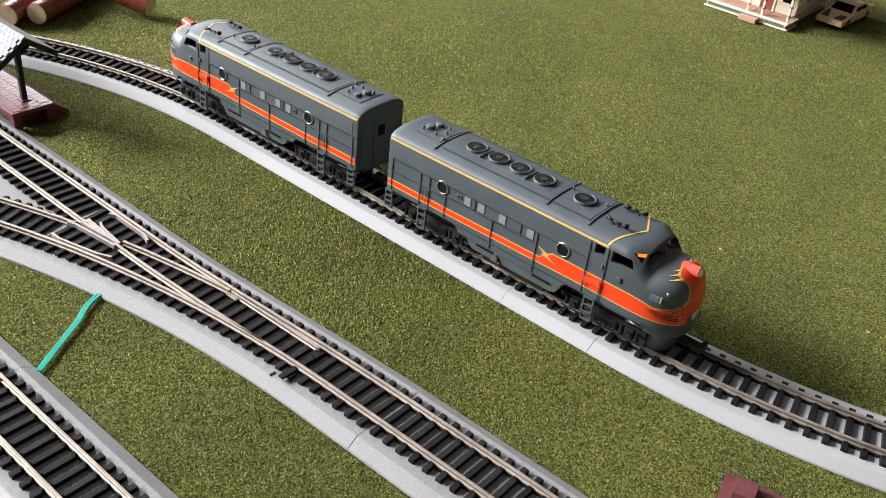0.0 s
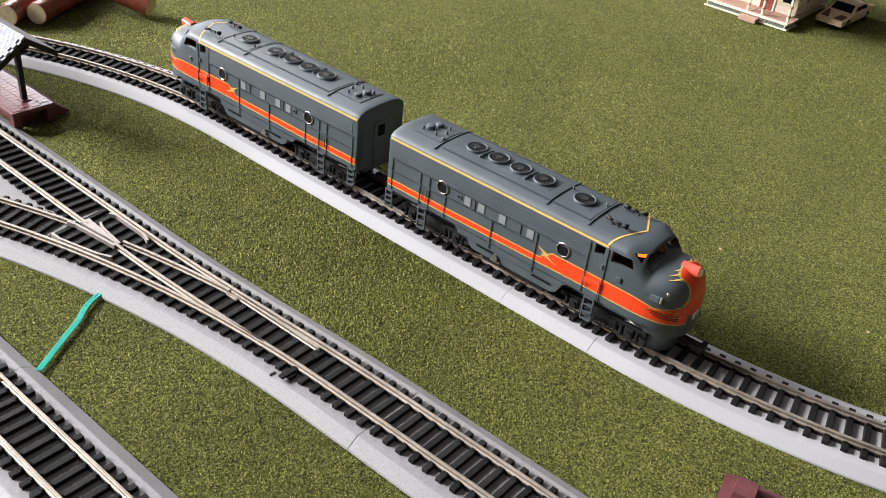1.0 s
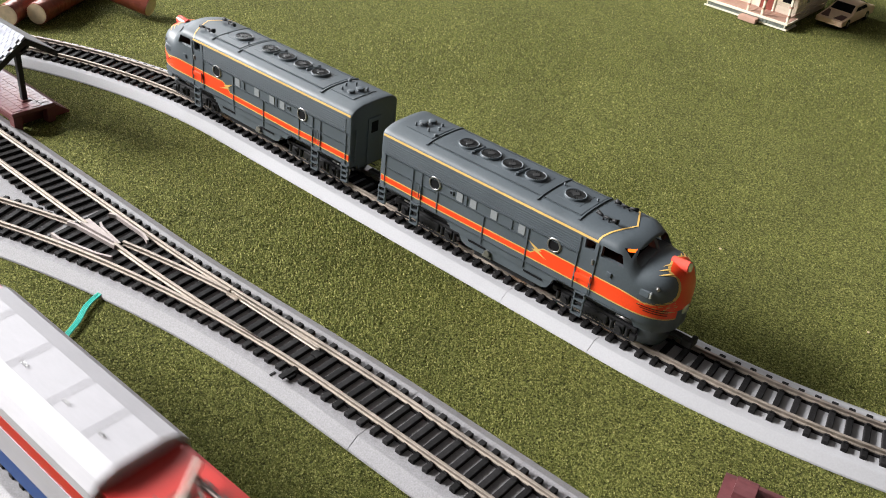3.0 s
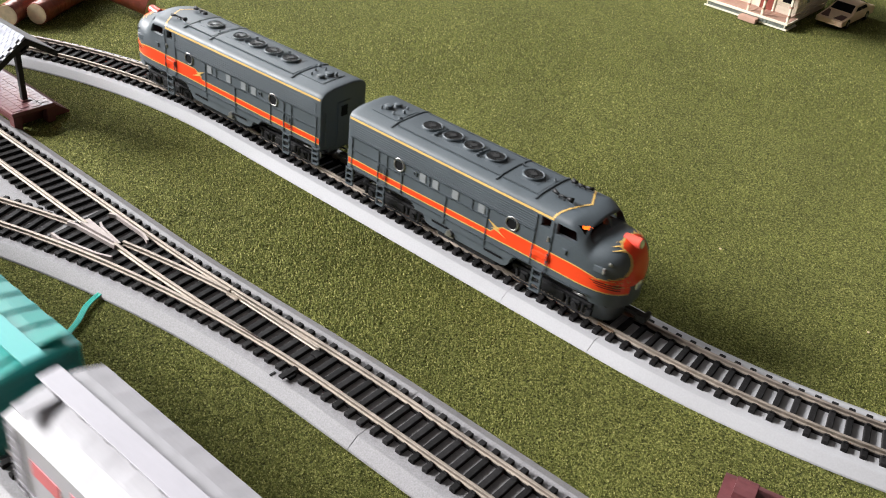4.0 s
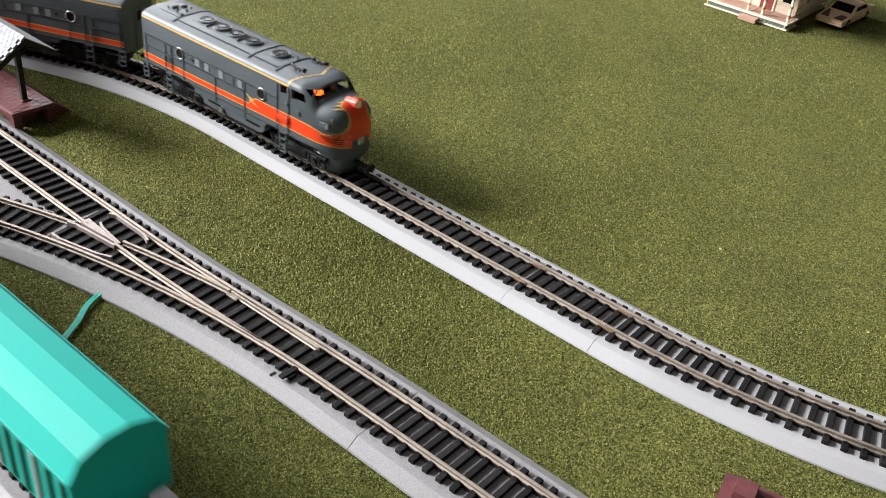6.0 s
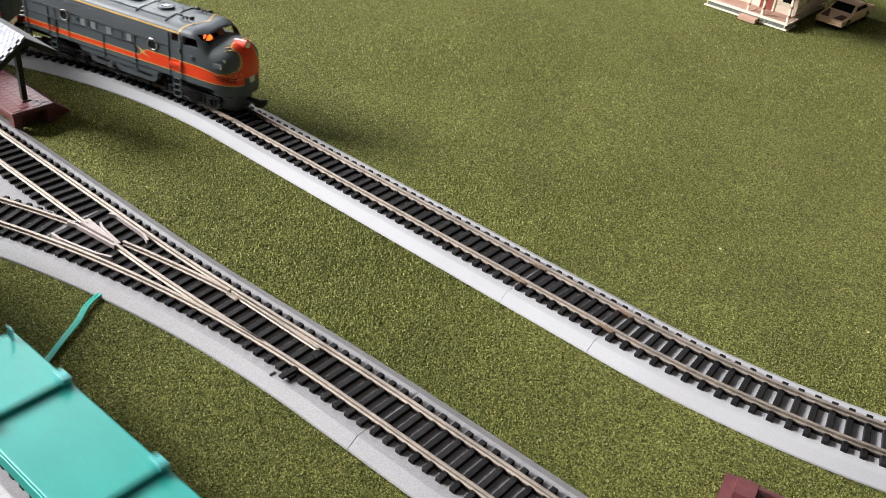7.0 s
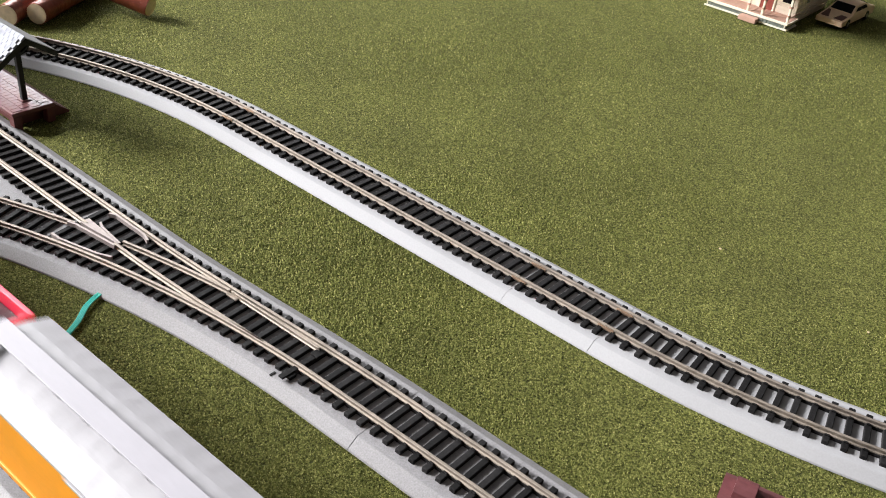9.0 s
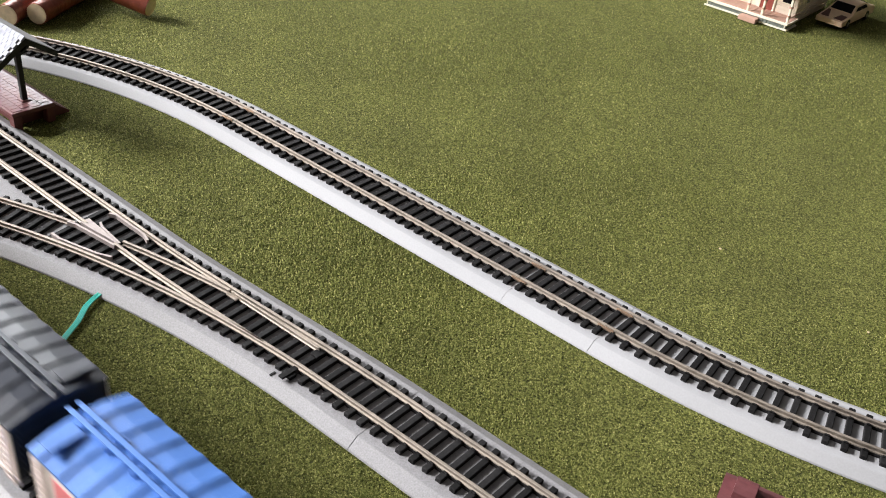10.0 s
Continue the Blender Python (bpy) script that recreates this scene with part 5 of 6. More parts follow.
def brown_hopper(l):
    e = car("hopper_car", "red-brown hopper car heaped with pale sand", "hopper")
    open_shell(l, 0.0240, 0.0585, RUST, e, 0.0014)
    rim(e, l, 0.0580, 0.0022, RUST)
    heap(l - 0.004, 2 * CW - 0.004, 0.0560, 0.0042, SAND, e, "pale sand load", 3)
    for i in range(9):
        x = -l / 2 + l * (i + 0.5) / 9
        for s in (-1, 1):
            part("side_post", box(bmesh.new(), x - 0.0012, x + 0.0012, s * CW - 0.0012, s * CW + 0.0012, 0.0230, 0.0580, 0.0004), RUST, e)
    for s in (-1, 1):
        part("lettering_bar", box(bmesh.new(), -0.050, -0.015, s * CW - 0.0008, s * CW + 0.0008, 0.0380, 0.0470), DEEP_RED, e)
        part("lettering_bar", box(bmesh.new(), 0.012, 0.045, s * CW - 0.0008, s * CW + 0.0008, 0.0380, 0.0470), DEEP_RED, e)
        end_ribs(e, s * (l / 2 + 0.0004), s, CW, 0.030, 0.058, 3, RUST)
        part("bottom_sill", box(bmesh.new(), -l / 2, l / 2, s * CW - 0.0010, s * CW + 0.0010, 0.0195, 0.0245, 0.0003), RUST, e)
    for x in (-0.026, 0.0, 0.026):
        part("discharge_chute", prism([(x - 0.011, 0.0240), (x + 0.011, 0.0240), (x + 0.003, 0.0140), (x - 0.003, 0.0140)], "y", -0.0120, 0.0120), RUST, e)
    brake_wheel(e, l / 2 + 0.0030, 0.008, 0.0500, 1, BROWN_WHEEL)
    underframe(e, l)
    return e


def red_gondola(l):
    e = car("gondola_car", "crimson gondola filled with glossy black coal", "gondola")
    open_shell(l, 0.0190, 0.0435, CRIMSON, e, 0.0013)
    rim(e, l, 0.0430, 0.0022, CRIMSON)
    heap(l - 0.005, 2 * CW - 0.0035, 0.0385, 0.0050, COAL, e, "glossy black coal load", 11, (90, 26))
    for i in range(11):
        x = -l / 2 + l * (i + 0.5) / 11
        for s in (-1, 1):
            part("side_post", box(bmesh.new(), x - 0.0011, x + 0.0011, s * CW - 0.0010, s * CW + 0.0010, 0.0190, 0.0430, 0.0003), CRIMSON, e)
    for s in (-1, 1):
        part("lettering_bar", box(bmesh.new(), -0.042, -0.020, s * CW - 0.0012, s * CW + 0.0012, 0.0250, 0.0350), PINK_WHITE, e)
        end_ribs(e, s * (l / 2 + 0.0004), s, CW, 0.020, 0.043, 4, CRIMSON)
    underframe(e, l)
    return e


def hicube_car(l):
    """Tall red container-like car with a flat, cross-ribbed white roof."""
    e = car("hicube_boxcar", "tall red boxcar with weathered white ribbed roof")
    top = 0.0640
    part("body", box(bmesh.new(), -l / 2, l / 2, -CW, CW, 0.0170, top - 0.0065, 0.0004), RED, e)
    part("roof_fascia", box(bmesh.new(), -l / 2 - 0.0006, l / 2 + 0.0006, -CW - 0.0005, CW + 0.0005, top - 0.0065, top, 0.0005), DIRTY_WHITE, e)
    for i in range(13):
        x = -l / 2 + l * (i + 0.5) / 13
        bm = prism([(x - 0.0060, top - 0.0003), (x - 0.0042, top + 0.0013), (x + 0.0022, top + 0.0013), (x + 0.0040, top - 0.0003)], "y", -CW + 0.0004, CW - 0.0004)
        part("roof_rib", bm, DIRTY_WHITE, e)
    for s in (-1, 1):
        # ends in a darker red than the flanks: shade put into the colour
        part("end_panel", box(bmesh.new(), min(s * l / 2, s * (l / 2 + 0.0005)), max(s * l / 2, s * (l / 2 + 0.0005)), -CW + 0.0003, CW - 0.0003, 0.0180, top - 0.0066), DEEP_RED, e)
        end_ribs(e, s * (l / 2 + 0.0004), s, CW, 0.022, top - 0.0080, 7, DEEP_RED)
        for i in range(26):
            x = -l / 2 + l * (i + 0.5) / 26
            part("side_post", box(bmesh.new(), x - 0.0015, x + 0.0015, s * CW - 0.0011, s * CW + 0.0011, 0.0180, top - 0.0068, 0.0005), RED, e)
        for x, w, z, h in ((-0.085, 0.006, 0.030, 0.018), (-0.070, 0.004, 0.026, 0.024), (-0.055, 0.005, 0.032, 0.016), (0.050, 0.010, 0.030, 0.014)):
            part("lettering_bar", box(bmesh.new(), x - w, x + w, s * CW - 0.0014, s * CW + 0.0014, z, z + h, 0.0004), PINK_WHITE, e)
    underframe(e, l)
    return e


TRAIN = []


def couple(e, u0, u1):
    TRAIN.append((e, (u0 + u1) / 2, (u1 - u0) / 2 - 0.0235))


couple(electric_loco(0.250), -0.754, -0.504)
# TEAL_DARK on this car's ends is end shade painted in
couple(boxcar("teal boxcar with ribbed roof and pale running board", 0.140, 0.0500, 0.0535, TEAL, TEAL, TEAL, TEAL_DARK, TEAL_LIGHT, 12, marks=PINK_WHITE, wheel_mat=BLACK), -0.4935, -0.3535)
couple(boxcar("white boxcar with pale running board and roof ribs", 0.141, 0.0490, 0.0540, WHITE, GREY_WHITE, GREY_WHITE, GREY_WHITE, WHITE, 12, rib_h=0.0001, rib_w=0.0030, marks=ROSE), -0.338, -0.197)
couple(hicube_car(0.227), -0.178, 0.049)
couple(turquoise_hopper(0.201), 0.069, 0.270)
couple(crane_car(0.154), 0.286, 0.440)
couple(flat_car(0.141), 0.454, 0.595)
couple(black_gondola(0.129), 0.607, 0.736)
couple(brown_hopper(0.138), 0.756, 0.894)
couple(red_gondola(0.134), 0.911, 1.045)
couple(boxcar("orange boxcar with pale grey roof and running board", 0.167, 0.0495, 0.0540, CAR_ORANGE, GREY_WHITE, GREY_WHITE, CAR_ORANGE, WHITE, 16, rib_h=0.0001, rib_w=0.0026, wheel_mat=BROWN_WHEEL), 1.057, 1.224)
couple(boxcar("dark slate-roofed boxcar with faded rose flanks", 0.137, 0.0440, 0.0475, PINK_WHITE, SLATE, SLATE, BLACK, SLATE, 13, rib_h=0.0009, marks=ROSE, wheel_mat=BLACK, twin=True), 1.241, 1.378)
couple(boxcar("bright blue-roofed boxcar with pinkish-white flanks", 0.138, 0.0450, 0.0485, PINK_WHITE, BLUE, BLUE, BLUE, BLUE, 12, rib_h=0.0008, marks=ROSE, twin=True), 1.392, 1.530)


# ---------------------------------------------------------------- wayside things
MAROON = mat("maroon_plastic", (0.145, 0.048, 0.052), 0.45, grain=0.10, scale=500, stain=0.12, stain_scale=60)
MAROON_DARK = mat("dark_maroon_plastic", (0.110, 0.030, 0.028), 0.55, grain=0.10, scale=500)
SHINGLE = mat("pale_shingle", (0.27, 0.28, 0.33), 0.7, grain=0.12, scale=500, per_piece=0.12)
ROOF_DARK = mat("dark_grey_roof", (0.11, 0.11, 0.12), 0.6, grain=0.12, scale=400)
ROOF_MID = mat("mid_grey_roof", (0.24, 0.24, 0.25), 0.55, grain=0.10, scale=400)
BARK = mat("red_brown_bark", (0.215, 0.050, 0.030), 0.32, grain=0.25, scale=260, bump=0.5, stain=0.2, stain_scale=70)
CUT_WOOD = mat("pale_cut_wood", (0.66, 0.53, 0.34), 0.7, grain=0.10, scale=300, stain=0.08, stain_scale=120)
CREAM = mat("cream_clapboard", (0.76, 0.66, 0.54), 0.6, grain=0.05, scale=400, stain=0.06, stain_scale=40)
PORCH = mat("dusty_pink_porch", (0.48, 0.29, 0.22), 0.6, grain=0.07, scale=400, stain=0.06, stain_scale=60)
TRIM = mat("ivory_trim", (0.76, 0.70, 0.56), 0.55, grain=0.04, scale=400)
LATTICE = mat("grey_lattice", (0.20, 0.22, 0.20), 0.7, grain=0.15, scale=500)
DOOR_RED = mat("brown_red_door", (0.22, 0.05, 0.035), 0.5, grain=0.08, scale=400)
CAR_TAN = mat("pale_tan_car_plastic", (0.88, 0.64, 0.44), 0.4, grain=0.04, scale=400, coat=0.2)
WIRE_TEAL = mat("teal_wire_sheath", (0.02, 0.46, 0.36), 0.35, grain=0.06, scale=400)


def station():
    e = tagged(empty("station_shelter"), "maroon platform shelter with shingled gable roof", "station")
    x0, x1, y0, y1, zt = -0.470, -0.3135, -0.1100, -0.0830, 0.0120
    top = part("platform", box(bmesh.new(), x0, x1, y0, y1, zt - 0.0025, zt, 0.0004), MAROON, e, "maroon brick platform")
    n, m = 24, 4
    for i in range(n):
        for j in range(m):
            w, d = 0.06 / n * 2, (y1 - y0 - 0.003) / m
            x = x1 - 0.0015 - (i + 0.5) * 0.0042 - (0.0021 if j % 2 else 0)
            y = y0 + 0.0015 + (j + 0.5) * d
            if x - 0.002 > x0:
                ob = new("brick", BRICK_MESH)
                ob.parent = top
                ob.matrix_basis = pose(x, y, zt)
    for x in (x1 - 0.003, x1 - 0.045, x1 - 0.09):
        for y in (y0 + 0.003, y1 - 0.003):
            part("platform_leg", box(bmesh.new(), x - 0.0028, x + 0.0028, y - 0.0025, y + 0.0025, 0.0, zt - 0.0025, 0.0003), MAROON_DARK, e)
    part("platform_skirt", box(bmesh.new(), x0, x1 - 0.008, y0 + 0.006, y1 - 0.002, 0.0, zt - 0.0025), MAROON_DARK, e)
    bm = prism([(y1, zt - 0.002), (y1, 0.0), (y1 + 0.0120, 0.0), (y1 + 0.0120, 0.0012)], "x", x0, x1 - 0.006)
    ramp = part("ramp", bm, MAROON_DARK, e, "sloping boarded ramp")
    for k in range(12):
        x = x1 - 0.010 - k * 0.0045
        part("ramp_board", prism([(y1 + 0.0005, zt - 0.0019), (y1 + 0.0115, 0.0013), (y1 + 0.0115, 0.0017), (y1 + 0.0005, zt - 0.0014)], "x", x - 0.0019, x + 0.0019), MAROON, ramp)
    ry, rz, half, drop = -0.0950, 0.0560, 0.0180, 0.0120
    gx = -0.3135
    for x in (-0.3266, -0.400, -0.455):
        p = part("post", box(bmesh.new(), x - 0.0016, x + 0.0016, ry - 0.0016, ry + 0.0016, zt, rz - 0.004, 0.0003), BLACK, e, "black roof post")
        part("post_foot", box(bmesh.new(), x - 0.0030, x + 0.0030, ry - 0.0030, ry + 0.0030, zt, zt + 0.0010, 0.0003), MAROON, p)
        for s in (-1, 1):
            part("brace", rod(bmesh.new(), (x, ry, rz - 0.016), (x, ry + s * 0.011, rz - 0.0085), 0.0011, 6), BLACK, p)
    for s in (-1, 1):
        bm = prism([(ry, rz), (ry + s * half, rz - drop), (ry + s * half, rz - drop - 0.0012), (ry, rz - 0.0014)], "x", x0, gx)
        r = part("roof_slope", bm, ROOF_MID, e, "grey roof slope")
        part("fascia", prism([(ry, rz - 0.0006), (ry + s * half, rz - drop - 0.0004), (ry + s * half, rz - drop - 0.0040), (ry, rz - 0.0042)], "x", gx - 0.0012, gx + 0.0004), BLACK, e)
        if s < 0:
            sl = math.hypot(half, drop)
            for row in range(7):
                for k in range(16):
                    ob = new("shingle", SHINGLE_MESH)
                    ob.parent = r
                    d = (row + 0.5) / 7
                    ob.matrix_basis = Matrix.Translation((gx - 0.0022 - k * 0.0044 - (0.0022 if row % 2 else 0), ry - half * d, rz - drop * d + 0.0003)) @ pose(0, 0, 0, rx=math.degrees(math.atan2(drop, half)) + 4)


def small_mesh(name, bm, material):
    me = bpy.data.meshes.new(name)
    bm.to_mesh(me)
    bm.free()
    me.materials.append(material)
    return me


BRICK_MESH = small_mesh("brick", box(bmesh.new(), -0.0019, 0.0019, -0.0028, 0.0028, -0.0001, 0.0003), MAROON)
SHINGLE_MESH = small_mesh("shingle", box(bmesh.new(), -0.0020, 0.0020, -0.0017, 0.0017, -0.0002, 0.0005), SHINGLE)
station()


def timber_log(a, b, r, seed):
    """A dowel log: slightly lumpy bark sleeve and pale sawn ends."""
    e = tagged(empty("timber_log"), "short red-brown log with pale sawn ends", "log", "stacked logs")
    a, b = Vector(a), Vector(b)
    d = (b - a).normalized()
    u = d.cross(Vector((0, 0, 1))).normalized()
    v = u.cross(d)
    bm = bmesh.new()
    rows = []
    for i in range(13):
        c = a + (b - a) * i / 12
        rows.append([bm.verts.new(c + (u * math.cos(t) + v * math.sin(t)) * r * (1 + 0.03 * noise.noise(Vector((i * 0.5, math.cos(t) * 2, seed + math.sin(t) * 2))))) for t in (k / 28 * math.tau for k in range(28))])
    for r0, r1 in zip(rows, rows[1:]):
        for k in range(28):
            bm.faces.new((r0[k], r0[(k + 1) % 28], r1[(k + 1) % 28], r1[k]))
    bm.faces.new(rows[0])
    bm.faces.new(rows[-1])
    bmesh.ops.recalc_face_normals(bm, faces=bm.faces)
    ob = part("bark", bm, BARK, e, "", True)
    ob.data.set_sharp_from_angle(angle=radians(50))
    for c, s in ((a, -1), (b, 1)):
        part("sawn_end", rod(bmesh.new(), c + d * s * -0.0005, c + d * s * 0.0006, r * 0.93, 28), CUT_WOOD, e, "pale sawn end grain")
    return e


timber_log((-0.4556, -0.0130, 0.0086), (-0.5130, 0.0960, 0.0086), 0.0081, 1)
timber_log((-0.4640, -0.0310, 0.0086), (-0.5300, 0.0700, 0.0086), 0.0081, 5)
timber_log((-0.4235, 0.0620, 0.0086), (-0.4900, 0.0300, 0.0255), 0.0081, 9)



def house():
    e = tagged(empty("model_house"), "cream clapboard model house with a front porch", "house")
    x0, x1, yp, yw, yb = -0.168, -0.0865, 0.4960, 0.5190, 0.6000
    part("foundation", box(bmesh.new(), x0 + 0.001, x1 - 0.001, yp + 0.001, yw, 0.0, 0.0050), LATTICE, e, "grey lattice porch skirt")
    for z0, z1 in ((0.0, 0.0013), (0.0048, 0.0068)):
        part("porch_edge", box(bmesh.new(), x0 - 0.0006, x1 + 0.0006, yp - 0.0006, yp + 0.0014, z0, z1, 0.0002), TRIM, e)
        part("porch_edge", box(bmesh.new(), x1 - 0.0012, x1 + 0.0010, yp + 0.0014, yw, z0, z1, 0.0002), TRIM, e)
    for k in range(22):
        x = x0 + 0.002 + (x1 - x0 - 0.004) * k / 21
        part("lattice_slat", box(bmesh.new(), x - 0.0004, x + 0.0004, yp + 0.0004, yp + 0.0010, 0.0013, 0.0048), TRIM if k in (0, 21) else LATTICE, e)
    fl = part("porch_floor", box(bmesh.new(), x0, x1, yp + 0.0014, yw, 0.0050, 0.0066), PORCH, e, "dusty pink porch floor")
    for k in range(18):
        x = x0 + (x1 - x0) * (k + 0.5) / 18
        part("plank", box(bmesh.new(), x - 0.0020, x + 0.0020, yp + 0.0015, yw, 0.0064, 0.0069, 0.0001), PORCH, fl)
    part("step", box(bmesh.new(), -0.1300, -0.1130, yp - 0.0085, yp - 0.0006, 0.0, 0.0042, 0.0004), PORCH, e, "pinkish porch step")
    hx0, hx1, h = -0.190, -0.0900, 0.060
    w = part("wall", box(bmesh.new(), hx0, hx1, yw, yb, 0.0, h, 0.0004), CREAM, e, "cream clapboard wall")
    for k in range(18):
        z = 0.002 + k * 0.0032
        part("clapboard", box(bmesh.new(), hx1, hx1 + 0.0006, yw, yb, z, z + 0.0026), CREAM, w)
        part("clapboard", box(bmesh.new(), hx0, hx1, yw - 0.0006, yw, z + 0.006, z + 0.0086), CREAM, w)
    for x in (x0 + 0.002, -0.1270, -0.1130, x1 - 0.002):
        p = part("porch_post", box(bmesh.new(), x - 0.0010, x + 0.0010, yp + 0.0020, yp + 0.0040, 0.0066, 0.0420, 0.0003), TRIM, e)
        for s in (-1, 1):
            part("bracket", rod(bmesh.new(), (x, yp + 0.003, 0.034), (x + s * 0.005, yp + 0.003, 0.041), 0.0006, 6), TRIM, p)
        for z in (0.012, 0.020, 0.028):
            part("turning", rod(bmesh.new(), (x, yp + 0.003, z), (x, yp + 0.003, z + 0.0016), 0.0018, 10), PORCH, p)
    part("porch_roof", prism([(yp - 0.003, 0.0415), (yw, 0.0500), (yw, 0.0515), (yp - 0.003, 0.0430)], "x", x0 - 0.003, x1 + 0.003), ROOF_DARK, e)
    d = part("door", box(bmesh.new(), -0.1240, -0.1120, yw - 0.0014, yw - 0.0002, 0.0066, 0.0330, 0.0003), DOOR_RED, e, "brown-red front door")
    for x in (-0.1250, -0.1110):
        part("door_frame", box(bmesh.new(), x - 0.0008, x + 0.0008, yw - 0.0016, yw, 0.0066, 0.0340, 0.0002), TRIM, d)
    for x in (-0.1500, -0.1000):
        win = part("window", box(bmesh.new(), x - 0.0050, x + 0.0050, yw - 0.0014, yw - 0.0002, 0.0170, 0.0330, 0.0002), TRIM, e)
        part("pane", box(bmesh.new(), x - 0.0040, x + 0.0040, yw - 0.0017, yw - 0.0012, 0.0180, 0.0320), DARK, win)
    for y in (0.5400, 0.5700):
        win = part("window", box(bmesh.new(), hx1 + 0.0002, hx1 + 0.0016, y - 0.0045, y + 0.0045, 0.0160, 0.0330, 0.0002), TRIM, e)
        part("pane", box(bmesh.new(), hx1 + 0.0014, hx1 + 0.0018, y - 0.0036, y + 0.0036, 0.0170, 0.0320), LATTICE, win)
    for s in (-1, 1):
        yc = (yw + yb) / 2
        part("roof", prism([(yc, h + 0.030), (yc + s * 0.046, h - 0.002), (yc + s * 0.046, h - 0.0035), (yc, h + 0.0280)], "x", hx0 - 0.004, hx1 + 0.004), ROOF_DARK, e)
    part("gable", prism([(yw, h), (yb, h), ((yw + yb) / 2, h + 0.028)], "x", hx0 + 0.001, hx1 - 0.0005), CREAM, e)
    # brown shrub-like rail piece beside the porch corner
    part("porch_rail", rod(bmesh.new(), (x1 + 0.0004, yp + 0.003, 0.0120), (x1 + 0.0004, yw - 0.001, 0.0120), 0.0007, 8), PORCH, e)


house()


def toy_car():
    """Pale tan wedge-shaped toy car with dark openings; built nose to -y."""
    e = tagged(empty("toy_car"), "pale tan toy car with dark open windows", "car")
    w = 0.0128
    k_len = 1.28
    prof = [(y * k_len, z) for y, z in ((-0.0290, 0.0040), (-0.0290, 0.0085), (-0.0120, 0.0115), (-0.0040, 0.0175), (0.0125, 0.0175), (0.0230, 0.0125), (0.0290, 0.0115), (0.0290, 0.0040))]
    bm = bmesh.new()
    rows = []
    for s, k in ((-1, 0), (-0.93, 1), (0.93, 1), (1, 0)):
        rows.append([bm.verts.new((s * w * (0.80 if z > 0.015 else 0.93 if z > 0.012 else 1), y * (1 if k else 0.985), z if k else z - 0.0006 * (z > 0.006))) for y, z in prof])
    n = len(prof)
    for r0, r1 in zip(rows, rows[1:]):
        for k in range(n):
            bm.faces.new((r0[k], r0[(k + 1) % n], r1[(k + 1) % n], r1[k]))
    bm.faces.new(rows[0])
    bm.faces.new(rows[-1])
    bmesh.ops.recalc_face_normals(bm, faces=bm.faces)
    part("body", bm, CAR_TAN, e, "pale tan moulded body")

    def slanted(name, pts, material):
        bm = bmesh.new()
        a = [bm.verts.new((p[0] * 0.94, p[1] * k_len, p[2])) for p in pts]
        f = bm.faces.new(a)
        ex = bmesh.ops.extrude_face_region(bm, geom=[f])
        f.normal_update()
        bmesh.ops.translate(bm, verts=[v for v in ex["geom"] if isinstance(v, bmesh.types.BMVert)], vec=(0, 0, 0.0005))
        bmesh.ops.recalc_face_normals(bm, faces=bm.faces)
        part(name, bm, material, e)
    slanted("windscreen", [(-0.0108, -0.0112, 0.0120), (0.0108, -0.0112, 0.0120), (0.0094, -0.0046, 0.0171), (-0.0094, -0.0046, 0.0171)], DARK)
    slanted("rear_window", [(-0.0092, 0.0136, 0.0171), (0.0092, 0.0136, 0.0171), (0.0104, 0.0218, 0.0130), (-0.0104, 0.0218, 0.0130)], DARK)
    slanted("hood_opening", [(-0.0112, -0.0262, 0.0089), (-0.0030, -0.0262, 0.0089), (-0.0085, -0.0135, 0.0111), (-0.0112, -0.0135, 0.0111)], BROWN_WHEEL)
    slanted("hood_opening", [(0.0020, -0.0262, 0.0089), (0.0112, -0.0262, 0.0089), (0.0112, -0.0180, 0.0103), (0.0050, -0.0180, 0.0103)], BROWN_WHEEL)
    for s in (-1, 1):
        part("side_window", prism([(-0.0080, 0.0128), (0.0050, 0.0128), (0.0040, 0.0163), (-0.0034, 0.0163)], "y", -0.0004, 0.0004), DARK, e).matrix_basis = Matrix.Translation((s * w * 0.895, 0, 0)) @ pose(0, 0, 0, rz=90)
        part("side_window", prism([(0.0068, 0.0128), (0.0190, 0.0128), (0.0140, 0.0163), (0.0062, 0.0163)], "y", -0.0004, 0.0004), DARK, e).matrix_basis = Matrix.Translation((s * w * 0.895, 0, 0)) @ pose(0, 0, 0, rz=90)
        for y in (-0.0225, 0.0218):
            wh = part("wheel", rod(bmesh.new(), (s * (w - 0.0040), y, 0.0045), (s * (w + 0.0002), y, 0.0045), 0.0045, 20), BLACK, e)
            part("hub", rod(bmesh.new(), (s * (w + 0.0001), y, 0.0045), (s * (w + 0.0005), y, 0.0045), 0.0022, 14), STEEL, wh)
    e.matrix_world = pose(-0.0635, 0.5790, 0, rz=-3)


toy_car()


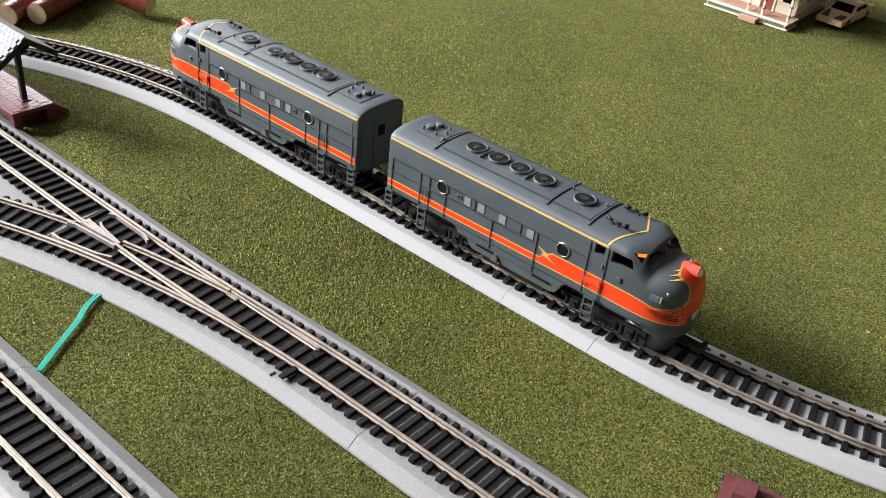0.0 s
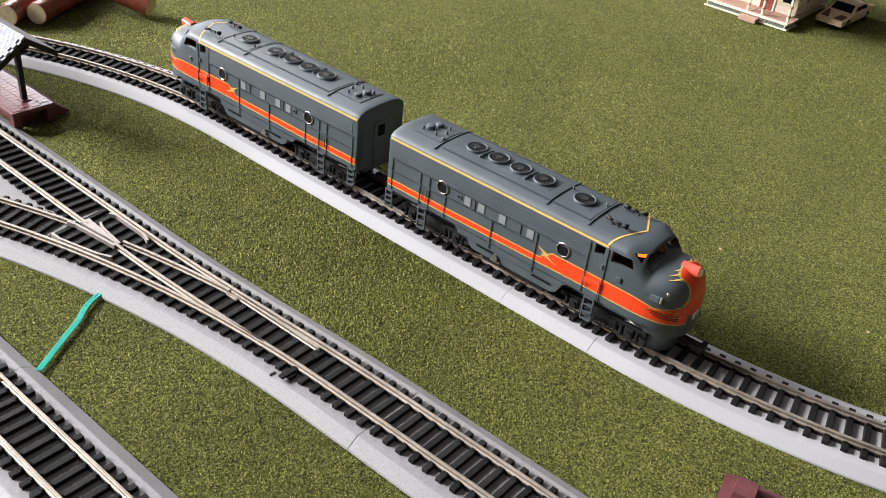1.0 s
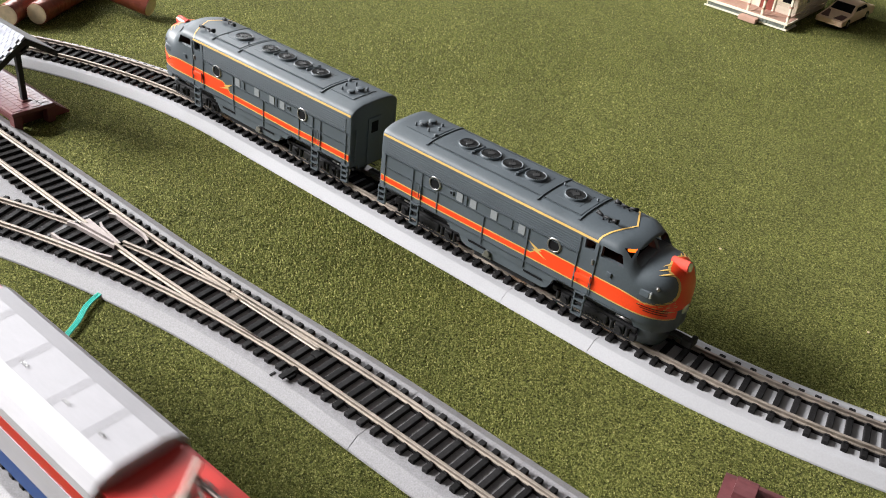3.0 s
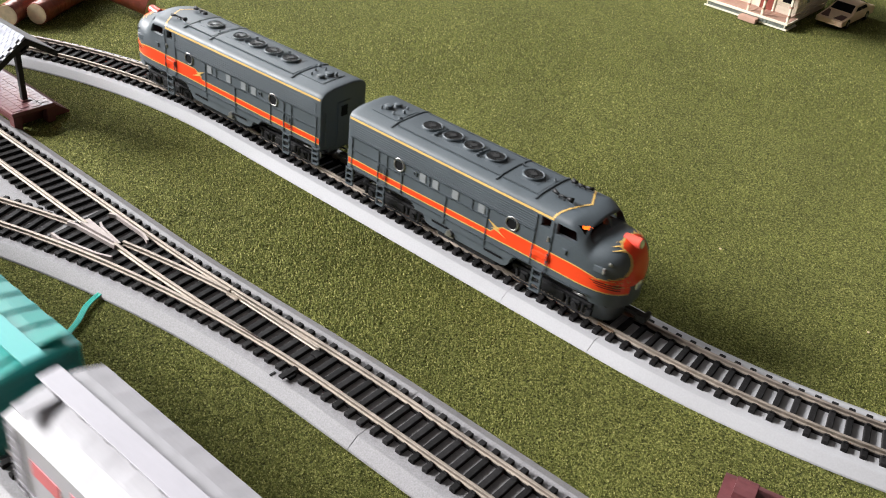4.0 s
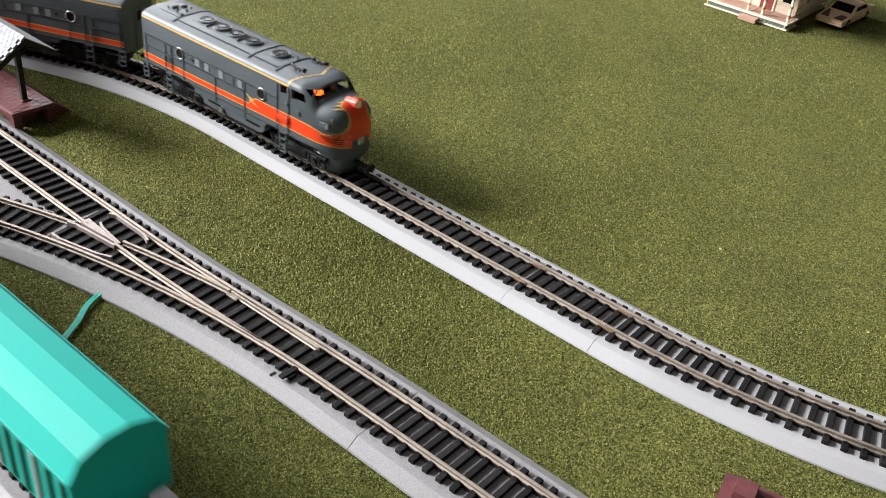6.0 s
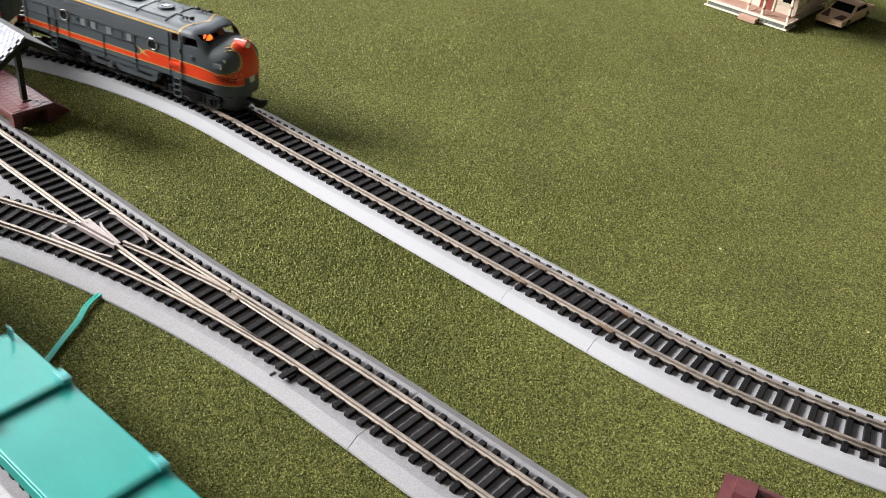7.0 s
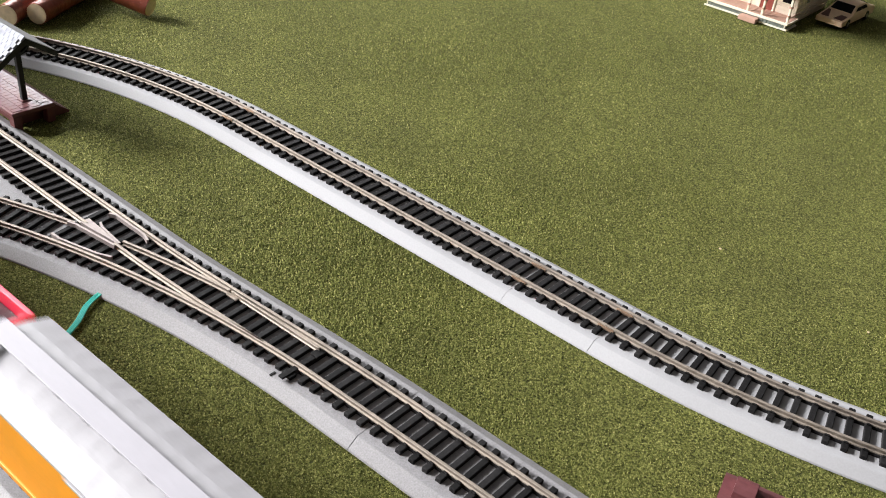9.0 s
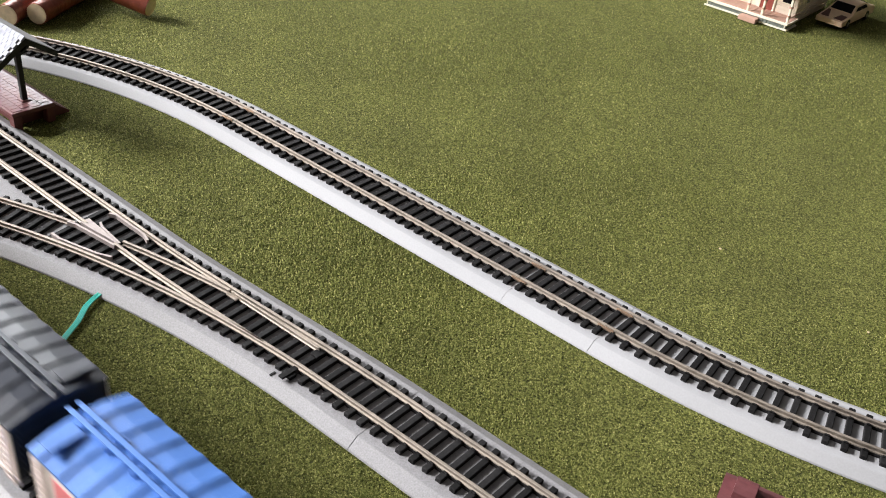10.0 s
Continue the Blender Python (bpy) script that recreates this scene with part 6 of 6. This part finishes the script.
def maroon_wagon():
    """A maroon vehicle whose rounded roof and box reach into view beside the yard track."""
    e = tagged(empty("maroon_shed"), "small maroon vehicle with rounded top and raised roof box", "shed")
    bm = prism([(-0.016, 0.0), (0.016, 0.0), (0.016, 0.0085), (0.0150, 0.0112), (0.0128, 0.0134), (0.0095, 0.0147), (0.0, 0.0152), (-0.0095, 0.0147), (-0.0128, 0.0134), (-0.0150, 0.0112), (-0.016, 0.0085)], "x", -0.012, 0.040)
    part("body", bm, MAROON, e, "maroon body with sloped roof edges")
    part("roof_box", prism([(-0.0012, 0.0140), (0.0092, 0.0140), (0.0086, 0.0178), (0.0070, 0.0195), (0.0048, 0.0203), (0.0030, 0.0203), (0.0010, 0.0195), (-0.0006, 0.0178)], "x", -0.0075, 0.0005), MAROON, e)
    part("box_opening", box(bmesh.new(), 0.0004, 0.0009, 0.0010, 0.0075, 0.0160, 0.0188), MAROON_DARK, e)
    part("roof_ridge", box(bmesh.new(), 0.0090, 0.0110, -0.0090, 0.0090, 0.0140, 0.0160, 0.0003), MAROON_DARK, e)
    part("roof_ridge", box(bmesh.new(), 0.0240, 0.0260, -0.0090, 0.0090, 0.0140, 0.0160, 0.0003), MAROON_DARK, e)
    e.matrix_world = pose(0.1372, -0.0692, 0, rz=12)


maroon_wagon()


def ribbon_wire():
    e = tagged(empty("ribbon_wire"), "flat teal ribbon wire lying on the grass", "wire")
    pts = [(-0.1462, -0.1600), (-0.1440, -0.1665), (-0.1405, -0.1728), (-0.1345, -0.1800), (-0.1285, -0.1900), (-0.1210, -0.2020), (-0.1160, -0.2100)]
    fine = []
    for i in range(len(pts) - 1):
        p0, p1, p2, p3 = (Vector(pts[max(0, min(len(pts) - 1, i + k))]) for k in (-1, 0, 1, 2))
        for j in range(6):
            t = j / 6
            fine.append(tuple(0.5 * ((2 * p1) + (p2 - p0) * t + (2 * p0 - 5 * p1 + 4 * p2 - p3) * t * t + (3 * p1 - p0 - 3 * p2 + p3) * t ** 3)))
    for k in range(4):
        sec = [(0.00038 * math.cos(a) + (k - 1.5) * 0.00070, 0.0012 + 0.00038 * math.sin(a)) for a in (i / 8 * math.tau for i in range(8))]
        part("strand", sweep(bmesh.new(), fine, sec), WIRE_TEAL, e, "", True)


ribbon_wire()


def stray_bits():
    """Pale crumbs on the mat beyond the far track."""
    for x, y, r in ((0.0400, 0.1100, 0.0008), (0.1290, 0.0980, 0.0006)):
        bm = bmesh.new()
        bmesh.ops.create_icosphere(bm, subdivisions=2, radius=r)
        for v in bm.verts:
            v.co *= 1 + 0.25 * noise.noise(v.co * 1500)
            v.co.z = v.co.z * 0.6 + r * 0.35
        ob = link("crumb", bm, CUT_WOOD)
        ob.matrix_world = pose(x, y, 0)
        tagged(ob, "tiny pale crumb lying on the grass mat", "crumb")


stray_bits()


def motions():
    walk(LOCO_A, [(t, carried_pose(main_at, s, 0.052)) for t, s in LOCO_ROWS])
    walk(LOCO_B, [(t, carried_pose(main_at, s - 0.192, 0.052) @ pose(0, 0, 0, rz=180)) for t, s in LOCO_ROWS])
    for ob, u, half in TRAIN:
        walk(ob, [(k * 0.25, carried_pose(oval_at, u - 0.286 * (k * 0.25 - 5), half)) for k in range(41)])


motions()
